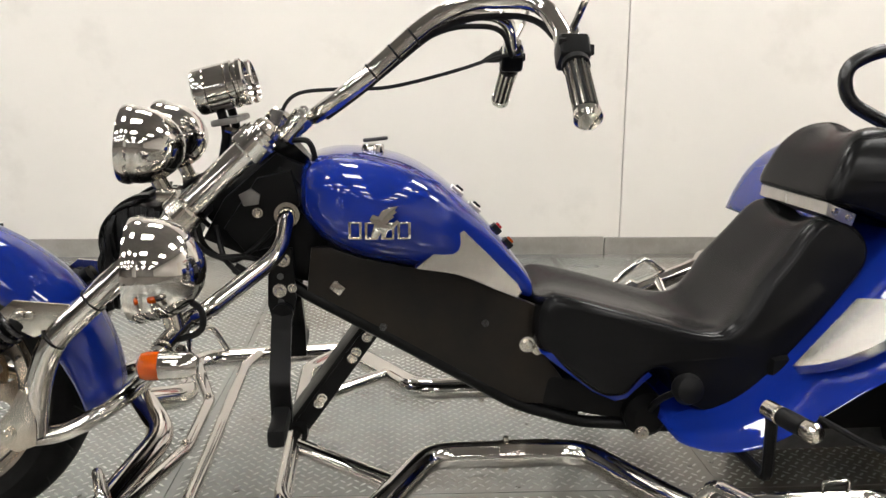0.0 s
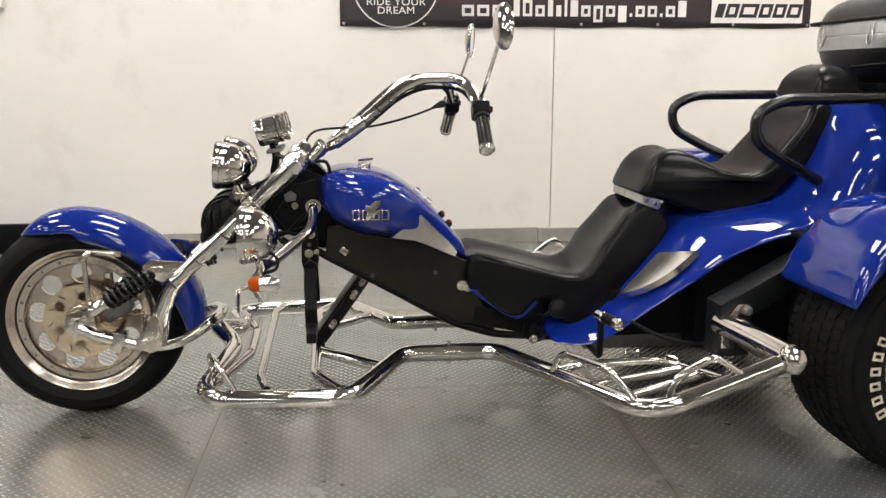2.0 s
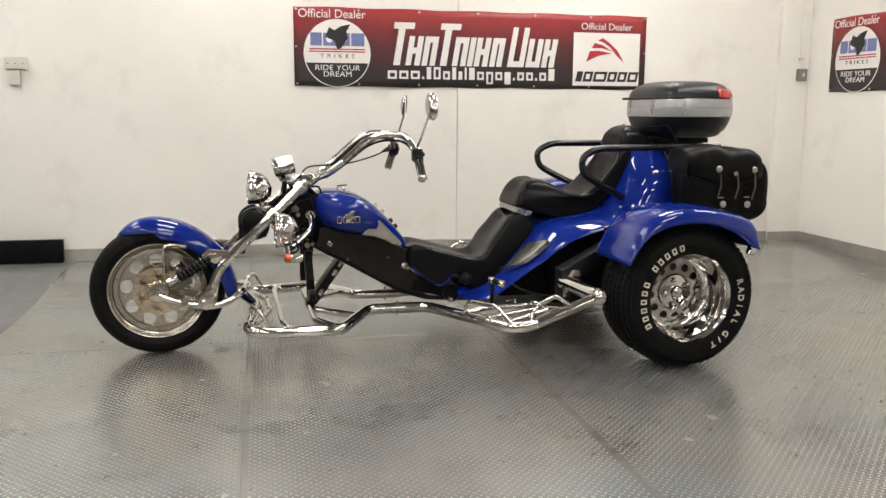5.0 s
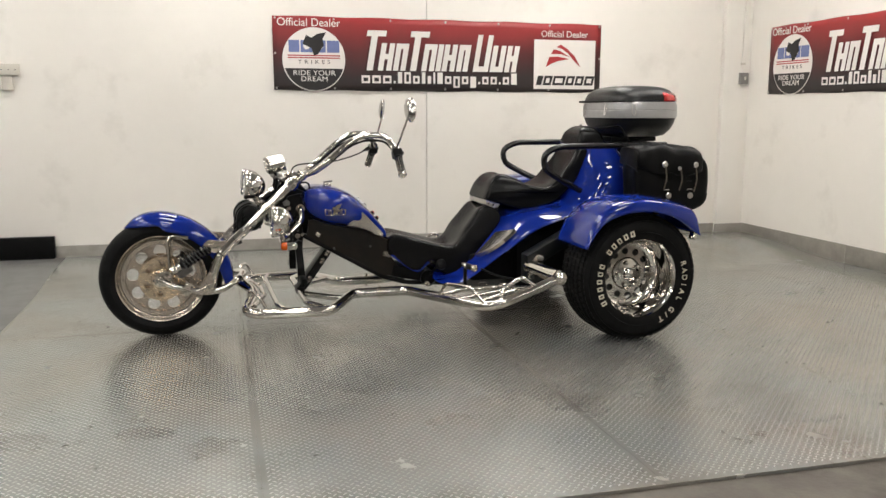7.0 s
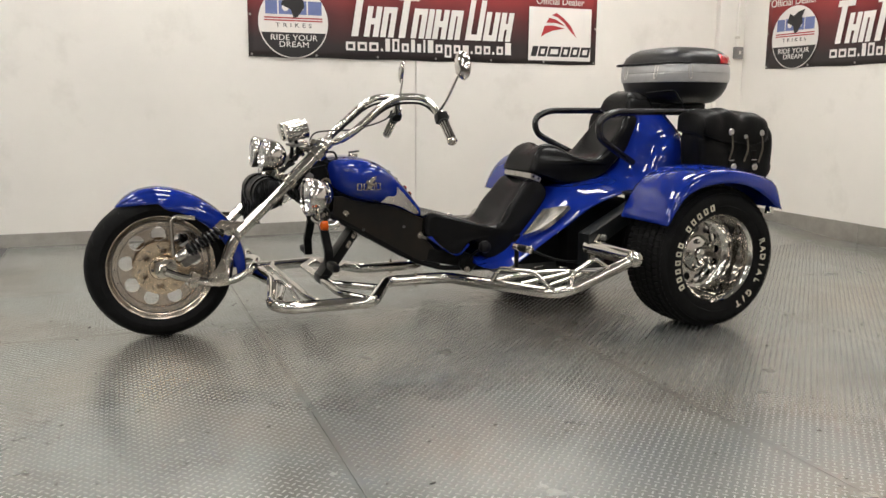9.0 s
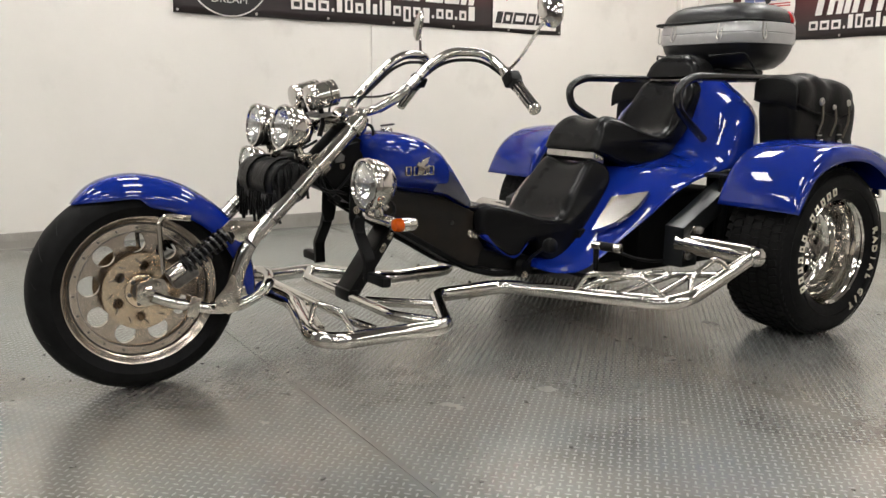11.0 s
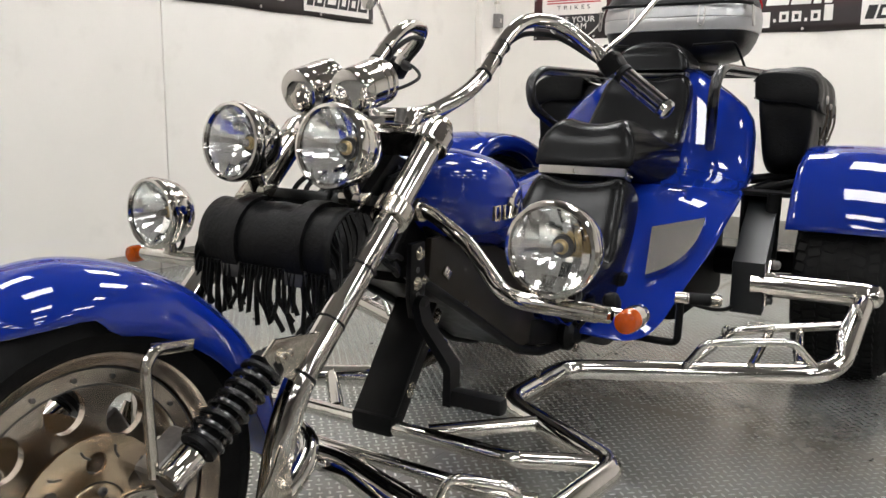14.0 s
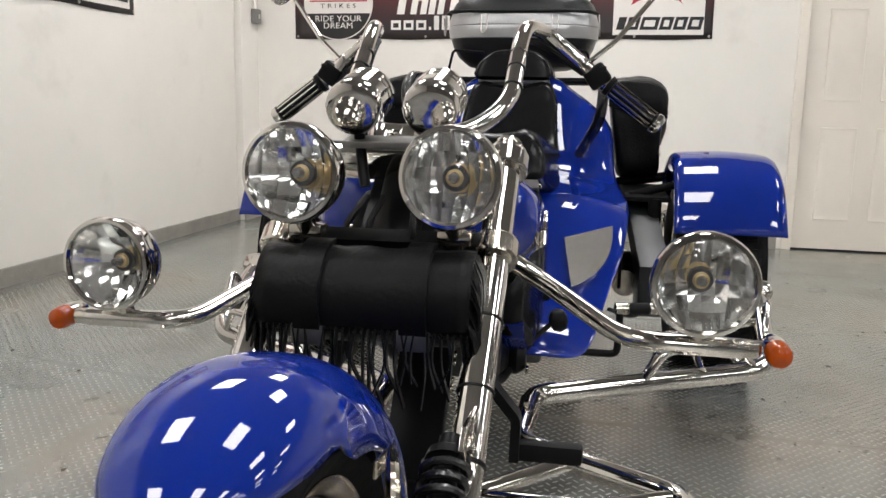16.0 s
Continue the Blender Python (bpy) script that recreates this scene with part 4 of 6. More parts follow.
# --- triple clamps and headstock
for at, w, n in (((0.672, 0.801), 0.072, "upper_clamp"), ((0.545, 0.68), 0.066, "lower_clamp")):
    x, z = at
    bm = bmesh.new()
    m = pose(x, 0, z, 0, 43.5 - 90 + 90, 0)
    block(bm, m, (w, 0.30, 0.026), 0.008)
    clamp = P(n, bm, CHROME if n[0] == "u" else BLACK, "bright fork clamp" if n[0] == "u" else "", angle=18)
    for s in (-1, 1):
        bm = bmesh.new()
        lathe(bm, [(0.02, -0.018), (0.034, -0.018), (0.036, -0.014), (0.036, 0.014), (0.034, 0.018), (0.02, 0.018)], pose(x, s * 0.165, z) @ Euler((0, radians(46.5), 0)).to_matrix().to_4x4(), 24)
        P("clamp_ring", bm, CHROME if n[0] == "u" else STAINLESS, "", clamp, angle=18)
P("headstock", tube([(0.735, 0, 0.79), (0.575, 0, 0.637)], 0.045, 0, 24), BLACK)
P("neck_gusset", slab([(0.555, 0.61), (0.60, 0.69), (0.70, 0.775), (0.765, 0.745), (0.775, 0.66), (0.82, 0.60), (0.76, 0.52), (0.70, 0.535), (0.66, 0.565)], -0.062, 0.062, 0.006), BLACK, "black frame neck plates")
for s in (-1, 1):
    P("neck_tube", tube([(0.70, s * 0.05, 0.74), (0.79, s * 0.075, 0.64), (0.83, s * 0.085, 0.57)], 0.018, 0.05), BLACK)
    P("neck_cover", slab([(0.60, 0.635), (0.665, 0.73), (0.73, 0.745), (0.745, 0.68), (0.70, 0.60), (0.64, 0.585)], s * 0.075 - 0.01, s * 0.075 + 0.01, 0.006), BLACK)
    bolt((0.665, s * 0.086, 0.665), (0, s, 0), 0.007)
# ignition and small fittings at the bars' foot
P("steering_nut", turned([(0.022, 0), (0.022, 0.02), (0.016, 0.028), (0.00001, 0.03)], (0.69, 0, 0.83), (0.69, 0, 0.72), 6), STAINLESS)
P("ignition_switch", turned([(0.010, 0), (0.010, 0.018), (0.012, 0.021), (0.012, 0.026), (0.00001, 0.027)], (0.70, -0.07, 0.832), (0.3, 0, 1), 18), CASTING)
for s in (-1, 1):
    P("clamp_post", turned([(0.014, 0), (0.02, 0.006), (0.018, 0.03), (0.022, 0.04), (0.022, 0.062), (0.015, 0.068), (0.00001, 0.069)], (0.715, s * 0.065, 0.80), (0.55, 0, 0.6), 20), CHROME, "polished bar riser")

# --- handlebar
bar_pts = [(0.772, 0, 0.843), (0.775, -0.085, 0.845), (0.85, -0.15, 0.898), (0.985, -0.152, 1.016), (1.055, -0.158, 1.052), (1.18, -0.185, 1.053), (1.21, -0.29, 0.967), (1.206, -0.43, 0.862)]
full = [(x, -y, z) for x, y, z in reversed(bar_pts)] + bar_pts[1:]
bars = P("handlebar", tube(full, 0.0162, 0.055, 16), CHROME, "tall swept chrome ape-hanger handlebar")
for s in (-1, 1):
    e, f = V(1.206, s * 0.43, 0.862), V(1.210, s * 0.325, 0.941)
    d = (e - f).normalized()
    grip = P("grip", tube([f, e], 0.0175, 0, 20), SOFT, "black grip with chrome ribs and end cap", bars)
    m = axis_matrix(f, d)
    L = (e - f).length
    for k in range(10):
        a = 2 * math.pi * k / 10
        q = [m @ V(0.0182 * math.cos(a), 0.0182 * math.sin(a), 0.012), m @ V(0.0182 * math.cos(a), 0.0182 * math.sin(a), L - 0.012)]
        P("grip_rib", tube(q, 0.0031, 0, 6), CHROME, "", grip)
    P("grip_end", turned([(0.019, 0), (0.0225, 0.002), (0.0225, 0.012), (0.017, 0.019), (0.006, 0.021), (0.00001, 0.021)], e - d * 0.008, d, 24), CHROME, "", grip)
    P("grip_collar", turned([(0.017, 0), (0.023, 0.001), (0.023, 0.012), (0.018, 0.014)], f - d * 0.004, d, 24), SOFT, "", grip)
    c = V(1.210, s * 0.300, 0.960)
    sg = P("switchgear", box(tuple(c), (0.052, 0.05, 0.046), 0.010, (s * 36, 0, 0), 3), BLACK, "black handlebar switch housing", bars)
    P("switch", box(tuple(c + V(0.028, s * 0.006, 0.004)), (0.012, 0.012, 0.018), 0.003), SOFT, "", sg)
    P("switch", box(tuple(c + V(-0.02, s * 0.012, 0.016)), (0.014, 0.014, 0.012), 0.003), SOFT, "", sg)
    P("lever_clamp", box(tuple(c + V(-0.004, -s * 0.028, 0.022)), (0.042, 0.022, 0.04), 0.006, (s * 36, 0, 0)), CHROME, "", sg)
    mx = 1.242 if s < 0 else 1.300
    stem = P("mirror_stem", tube([tuple(c + V(0.0, -s * 0.02, 0.03)), (mx - 0.024 - (mx - 1.242) * 0.6, s * 0.335, 1.035), (mx - 0.006, s * 0.425, 1.145)], 0.0055, 0.02, 10), CHROME, "", bars)
    mm = axis_matrix((mx, s * 0.448, 1.187), (1, -s * 0.34, -0.12)) @ pose(0, 0, 0, 0, 0, 90 + s * 25)
    bm = bmesh.new()
    lathe(bm, [(0.00001, -0.020), (0.3, -0.019), (0.7, -0.013), (0.95, -0.004), (1.0, 0.001), (1.0, 0.007), (0.95, 0.009), (0.93, 0.006)], Matrix.Diagonal((0.066, 0.046, 1, 1)), 32)
    bm.transform(mm)
    mir = P("mirror", bm, CHROME, "oval chrome rear-view mirror", bars)
    bm = bmesh.new()
    lathe(bm, [(0.00001, 0.0065), (0.94, 0.0065), (0.94, 0.003)], Matrix.Diagonal((0.066, 0.046, 1, 1)), 32)
    bm.transform(mm)
    P("mirror_glass", bm, MIRROR, "", mir)
    for f_ in (0.25, 0.55, 0.8):
        a, b = V(0.85, s * 0.15, 0.898), V(0.985, s * 0.152, 1.012)
        c2 = a + (b - a) * f_
        P("cable_tie", turned([(0.015, -0.002), (0.0185, -0.002), (0.0185, 0.002), (0.015, 0.002)], c2, b - a, 14), SOFT, "", bars)
    P("cable", tube([(0.80, s * 0.10, 0.845), (0.86, s * 0.14, 0.888), (0.99, s * 0.144, 0.995), (1.06, s * 0.15, 1.024), (1.17, s * 0.18, 1.026), (1.205, s * 0.27, 0.965)], 0.006, 0.05, 8), SOFT, "", bars)
bm = bmesh.new()
sweep(bm, spline([(1.205, 0.29, 0.968), (1.165, 0.22, 0.962), (1.05, 0.12, 0.928), (0.92, 0.10, 0.897), (0.82, 0.09, 0.893), (0.735, 0.09, 0.884), (0.702, 0.08, 0.85), (0.705, 0.06, 0.80)]), 0.004, 8)
P("throttle_cable", bm, SOFT, "", bars)
P("cable_boot", turned([(0.004, 0), (0.012, 0.045), (0.013, 0.06), (0.00001, 0.062)], (1.13, 0.20, 0.953), V(0.075, 0.08, 0.02), 14), SOFT, "", bars)
P("brake_lever", tube([(1.215, 0.275, 1.0), (1.235, 0.30, 0.985), (1.236, 0.38, 0.93), (1.228, 0.42, 0.895)], 0.006, 0.02, 8), CHROME, "chrome hand lever", bars)

# --- lamps
def facets(c, z, r):
    """A lamp's reflector: a bowl of uneven mirror patches, wider than high, each slightly pillowed."""
    bm = bmesh.new()
    m = axis_matrix(c, z)
    rng = random.Random(21)
    cols = [-1, -0.80, -0.52, -0.26, 0.02, 0.30, 0.55, 0.82, 1]
    rows = [-1, -0.66, -0.34, -0.06, 0.24, 0.58, 1]
    for a0, a1 in zip(cols, cols[1:]):
        for b0, b1 in zip(rows, rows[1:]):
            tu, tv, puff = rng.uniform(-0.0012, 0.0012), rng.uniform(-0.0010, 0.0010), rng.uniform(0.0001, 0.0007)
            g = []
            for i in range(6):
                line = []
                for j in range(6):
                    p, q = i / 5, j / 5
                    u, v = a0 + (a1 - a0) * p, b0 + (b1 - b0) * q
                    x, y = 0.925 * r * u * math.sqrt(1 - v * v / 2), 0.925 * r * v * math.sqrt(1 - u * u / 2)
                    h = -0.046 + 0.046 * (x * x + y * y) / (0.925 * r) ** 2
                    h += puff * (1 - (2 * p - 1) ** 2) + 0.3 * puff * (1 - (2 * q - 1) ** 2) + tu * (p - 0.5) + tv * (q - 0.5)
                    line.append(bm.verts.new(m @ V(x, y, h)))
                g.append(line)
            for i in range(5):
                for j in range(5):
                    bm.faces.new((g[i][j], g[i + 1][j], g[i + 1][j + 1], g[i][j + 1]))
    return bm


def lamp_unit(c, r, aim, name, label, deep=0.9):
    """A round lamp: chrome bowl, rim, reflector, bulb and clear glass; aim: the way it faces."""
    z = Vector(aim).normalized()
    bowl = [(r * 0.97, 0.0), (r * 1.0, -0.012), (r * 0.985, -0.03), (r * 0.93, -0.05), (r * 0.80, -0.072), (r * 0.6, -0.09), (r * 0.35, -0.103), (r * 0.12, -0.108), (0.00001, -0.109)]
    bm = turned([(q, h * deep) for q, h in bowl], c, z, 40)
    l = P(name, bm, CHROME, label)
    P("rim", turned([(r * 0.88, 0.008), (r * 0.93, 0.013), (r * 1.0, 0.012), (r * 1.035, 0.005), (r * 1.04, -0.004), (r * 1.0, -0.010), (r * 0.95, -0.008)], c, z, 48), CHROME, "", l)
    P("reflector", facets(c, z, r), REFLECT, "faceted bright reflector", l, angle=60)
    P("bulb_seat", turned([(0.019, -0.045), (0.018, -0.040), (0.014, -0.0385), (0.0001, -0.0385)], c, z, 24), DARKSTEEL, "dark bulb opening", l)
    P("bulb_holder", turned([(0.0125, -0.040), (0.0125, -0.036), (0.0095, -0.035), (0.0095, -0.031), (0.0080, -0.030)], c, z, 20), BRASS, "brassy bulb holder", l)
    P("bulb_shield", turned([(0.0070, -0.034), (0.0070, -0.020), (0.0060, -0.016), (0.00001, -0.0145)], c, z, 18), CASTING, "tinted bulb cap", l)
    g = P("glass", turned([(r * 0.91, 0.006), (r * 0.8, 0.011), (r * 0.5, 0.016), (0.00001, 0.0185), (0.00001, 0.0165), (r * 0.5, 0.014), (r * 0.8, 0.009), (r * 0.91, 0.004), (r * 0.91, 0.006)], c, z, 40), GLASS, "clear lamp glass", l)
    g.visible_shadow = False
    return l


for s in (-1, 1):
    l = lamp_unit((0.446, s * 0.114, 0.797), 0.070, (-1, s * 0.02, 0.10), "headlamp", "round chrome headlamp with clear glass")
    P("mount", tube([(0.487, s * 0.112, 0.742), (0.512, s * 0.112, 0.69)], 0.015, 0, 14), STAINLESS, "", l)
    P("mount_bolt", box((0.510, s * 0.112, 0.705), (0.04, 0.05, 0.022), 0.005), STAINLESS, "", l)
    P("mount_arm", tube([(0.515, s * 0.112, 0.69), (0.535, s * 0.11, 0.672), (0.56, s * 0.06, 0.67)], 0.012, 0.015, 10), BLACK, "", l)
    dz = -0.018 if s > 0 else 0.0
    l = lamp_unit((0.548, s * 0.470, 0.646 + dz), 0.0755, (-1, s * 0.03, 0.02), "spot_lamp", "round chrome spot lamp on the lamp bar", 0.84)
    P("mount", tube([(0.582, s * 0.468, 0.592 + dz), (0.590, s * 0.468, 0.555 + dz)], 0.014, 0, 14), STAINLESS, "", l)
    P("wire", tube([(0.60, s * 0.470, 0.60 + dz), (0.632, s * 0.474, 0.59 + dz), (0.635, s * 0.486, 0.555 + dz), (0.60, s * 0.486, 0.545 + dz)], 0.005, 0.02, 8), SOFT, "", l)
    # lamp bar
    lb = P("lamp_bar", tube([(0.722, s * 0.075, 0.665), (0.722, s * 0.125, 0.663), (0.718, s * 0.215, 0.612), (0.612, s * 0.352, 0.548 + dz), (0.590, s * 0.40, 0.545 + dz), (0.585, s * 0.535, 0.545 + dz)], 0.0155, 0.045, 16), CHROME, "bent chrome lamp bar")
    P("bar_clamp", turned([(0.016, -0.012), (0.024, -0.012), (0.024, 0.012), (0.016, 0.012)], (0.722, s * 0.10, 0.664), (0, s, 0), 20), STAINLESS, "", lb)
    P("bar_end", turned([(0.0135, -0.01), (0.0135, 0.016), (0.009, 0.02)], (0.585, s * 0.54, 0.545 + dz), (0, s, 0), 16), STAINLESS, "", lb)
    ind = P("indicator", turned([(0.00001, 0), (0.012, 0.001), (0.0175, 0.008), (0.0195, 0.03), (0.0195, 0.05), (0.00001, 0.05)], (0.645, s * 0.586, 0.540 + dz), (-1, 0, 0), 24), CHROME, "chrome bullet indicator with amber lens")
    P("lens", turned([(0.0197, 0), (0.0197, 0.016), (0.0175, 0.024), (0.010, 0.029), (0.00001, 0.030)], (0.595, s * 0.586, 0.540 + dz), (-1, 0, 0), 24), AMBER, "amber lens", ind)
    P("stalk", tube([(0.612, s * 0.535, 0.545 + dz), (0.62, s * 0.570, 0.541 + dz)], 0.008, 0, 10), CHROME, "", ind)
    # gauges
    g = P("gauge", turned([(0.00001, -0.002), (0.020, -0.0015), (0.036, 0.0), (0.0405, 0.0025), (0.0428, 0.008), (0.043, 0.024), (0.0415, 0.0255), (0.043, 0.027), (0.043, 0.064), (0.041, 0.066), (0.044, 0.068), (0.044, 0.078), (0.041, 0.080), (0.041, 0.086), (0.044, 0.088), (0.044, 0.096), (0.038, 0.099), (0.037, 0.092)], (0.556, s * 0.060, 0.886), (1, 0, 0.25), 36), CHROME, "round chrome instrument pod")
    P("dial_glass", turned([(0.037, 0), (0.00001, 0.002)], V(0.556, s * 0.06, 0.886) + V(1, 0, 0.25).normalized() * 0.093, (1, 0, 0.25), 30), GLOSSBLACK, "", g)
    P("gauge_stem", tube([(0.60, s * 0.06, 0.858), (0.612, s * 0.06, 0.815), (0.60, s * 0.05, 0.765)], 0.009, 0.02, 10), BLACK, "", g)
    P("gauge_screw", turned([(0.0055, 0), (0.005, 0.004), (0.00001, 0.005)], (0.563, s * 0.060, 0.916), (-1, 0, 0.6), 10), SOFT, "", g)
P("gauge_bracket", box((0.61, 0, 0.835), (0.05, 0.17, 0.012), 0.004, (0, -10, 0)), CASTING)
P("gauge_bracket_arm", tube([(0.612, -0.065, 0.82), (0.65, -0.09, 0.812), (0.675, -0.10, 0.81)], 0.007, 0.02, 8), CHROME)
bm = bmesh.new()
for k, q in enumerate(((0.04, 0.62, 0.02), (0.06, 0.60, -0.03), (0.03, 0.64, 0.045))):
    sweep(bm, spline([(0.60, q[2], 0.75), (0.58 - q[0], q[2] * 1.5, 0.70), (0.60, q[2], q[1]), (0.68, q[2] * 1.6, 0.60)]), 0.005, 7)
for q in (((0.56, -0.13, 0.655), (0.57, -0.11, 0.605), (0.615, -0.10, 0.575), (0.66, -0.09, 0.60), (0.70, -0.085, 0.64)),
          ((0.545, -0.10, 0.665), (0.55, -0.12, 0.62), (0.59, -0.125, 0.59), (0.635, -0.11, 0.585), (0.68, -0.09, 0.57)),
          ((0.585, -0.08, 0.64), (0.60, -0.10, 0.585), (0.625, -0.115, 0.558), (0.64, -0.11, 0.545)),
          ((0.73, -0.07, 0.80), (0.765, -0.10, 0.80), (0.775, -0.10, 0.765), (0.755, -0.09, 0.72))):
    sweep(bm, spline(q), 0.0055, 7)
P("wiring", bm, SOFT, "loose black wiring")
P("wire_tag", box((0.632, -0.112, 0.558), (0.028, 0.006, 0.022), 0.002, (0, 35, 10)), SOFT)
P("neck_bracket", slab([(0.632, 0.700), (0.655, 0.712), (0.672, 0.700), (0.668, 0.682), (0.640, 0.678)], -0.094, -0.088, 0.002), CASTING, "small bright casting bolted to the neck")

# --- tank
TANK = [(0.742, 0.735, 0.672, 0.03), (0.75, 0.752, 0.652, 0.105), (0.765, 0.768, 0.630, 0.148), (0.79, 0.777, 0.607, 0.180), (0.83, 0.781, 0.585, 0.203), (0.885, 0.776, 0.567, 0.212), (0.95, 0.760, 0.556, 0.207), (1.012, 0.727, 0.543, 0.185), (1.067, 0.680, 0.527, 0.152), (1.123, 0.622, 0.505, 0.120), (1.165, 0.570, 0.486, 0.102), (1.195, 0.530, 0.476, 0.090), (1.204, 0.510, 0.482, 0.06)]


def tank_half(x, z):
    zt, zb, w = smooth_interp(TANK, x)
    t = min(1, abs((z - (zt + zb) / 2) / ((zt - zb) / 2)))
    n = 3.3 if z > (zt + zb) / 2 else 2.4
    return w * (1 - t ** n) ** (1 / n)


bm = bmesh.new()
rings = []
for x in [0.742, 0.745, 0.75, 0.757, 0.765, 0.777, 0.79] + [0.81 + 0.02 * k for k in range(19)] + [1.18, 1.188, 1.195, 1.2, 1.204]:
    zt, zb, w = smooth_interp(TANK, x)
    zc, h = (zt + zb) / 2, (zt - zb) / 2
    ring = []
    for k in range(48):
        a = 2 * math.pi * k / 48
        ca, sa = math.cos(a), math.sin(a)
        n = 3.3 if sa > 0 else 2.4
        ring.append((x, w * math.copysign(abs(ca) ** (2 / n), ca), zc + h * math.copysign(abs(sa) ** (2 / n), sa)))
    rings.append(ring)
loft(bm, rings)
tank = P("tank", bm, BLUE, "glossy blue teardrop tank", angle=60)
tc = P("filler_cap", turned([(0.0225, 0), (0.0225, 0.012), (0.02, 0.016), (0.00001, 0.017)], (0.885, 0, 0.772), (0, 0, 1), 24), CHROME, "chrome filler cap", tank)
P("cap_flap", box((0.89, 0, 0.797), (0.05, 0.02, 0.007), 0.003, (0, -6, 0)), DARKSTEEL, "", tc)
for s in (-1, 1):
    # flat polished trim panel set into the tank's flank
    edge = [(0.959, 0.576), (1.050, 0.641), (1.110, 0.580), (1.158, 0.530), (1.168, 0.512), (1.160, 0.502), (1.116, 0.522), (1.075, 0.543), (1.030, 0.561)]
    slope = np.polyfit([x for x, z in edge], [tank_half(x, z) for x, z in edge], 1)
    out = max(tank_half(x, z) - np.polyval(slope, x) for x, z in edge) + 0.003
    bm = bmesh.new()
    rows = [[(x, s * (np.polyval(slope, x) + out - d), z) for x, z in edge] for d in (0.0, 0.03)]
    loft(bm, rows)
    P("trim_panel", bm, VENT, "polished metal trim panel", tank)
    # raised chrome badge: plain letter-sized frames and a winged shape
    for k in range(4):
        x0, w, zc = 0.838 + 0.029 * k, 0.025, 0.651
        xm = x0 + w / 2
        y = s * tank_half(xm, zc)
        for dx, dz, ww, hh in ((-w / 2 + 0.003, 0, 0.0050, 0.031), (w / 2 - 0.003, 0, 0.0050, 0.031), (0, 0.0140, w * 0.8, 0.0035), (0, -0.0140, w * 0.8, 0.0035)):
            P("badge", box((xm + dx, y + s * 0.002, zc + dz), (ww, 0.008, hh), 0.0012), CHROME, "", tank)
    y = s * (tank_half(0.894, 0.66) + 0.006)
    wing = [(0.878, 0.640), (0.884, 0.664), (0.876, 0.672), (0.882, 0.682), (0.892, 0.678), (0.898, 0.688), (0.912, 0.694), (0.928, 0.697), (0.921, 0.688), (0.926, 0.686), (0.917, 0.680), (0.921, 0.677), (0.911, 0.670), (0.906, 0.664), (0.915, 0.664), (0.925, 0.672), (0.929, 0.668), (0.920, 0.656), (0.908, 0.652), (0.904, 0.638), (0.897, 0.648), (0.890, 0.638)]
    P("badge_wing", slab(wing, y - 0.004, y + 0.004, 0.0012), CHROME, "", tank)
for x in (1.050, 1.085):
    zt, zb, w = smooth_interp(TANK, x)
    P("dash_lamp", box((x, -0.03, zt + 0.001), (0.032, 0.016, 0.012), 0.005, (0, 40, 0), 3), PLATE, "", tank)
    P("dash_lamp", box((x + 0.004, -0.03, zt + 0.004), (0.018, 0.009, 0.012), 0.003, (0, 40, 0)), SOFT, "", tank)
for x, mt in ((1.128, RED), (1.152, AMBER)):
    zt, zb, w = smooth_interp(TANK, x)
    sw_ = P("rocker_switch", box((x, -0.035, zt + 0.002), (0.022, 0.022, 0.018), 0.003, (0, 48, 0)), SOFT, "", tank)
    P("rocker", box((x + 0.006, -0.035, zt + 0.009), (0.015, 0.015, 0.010), 0.003, (0, 48, 0)), mt, "", sw_)

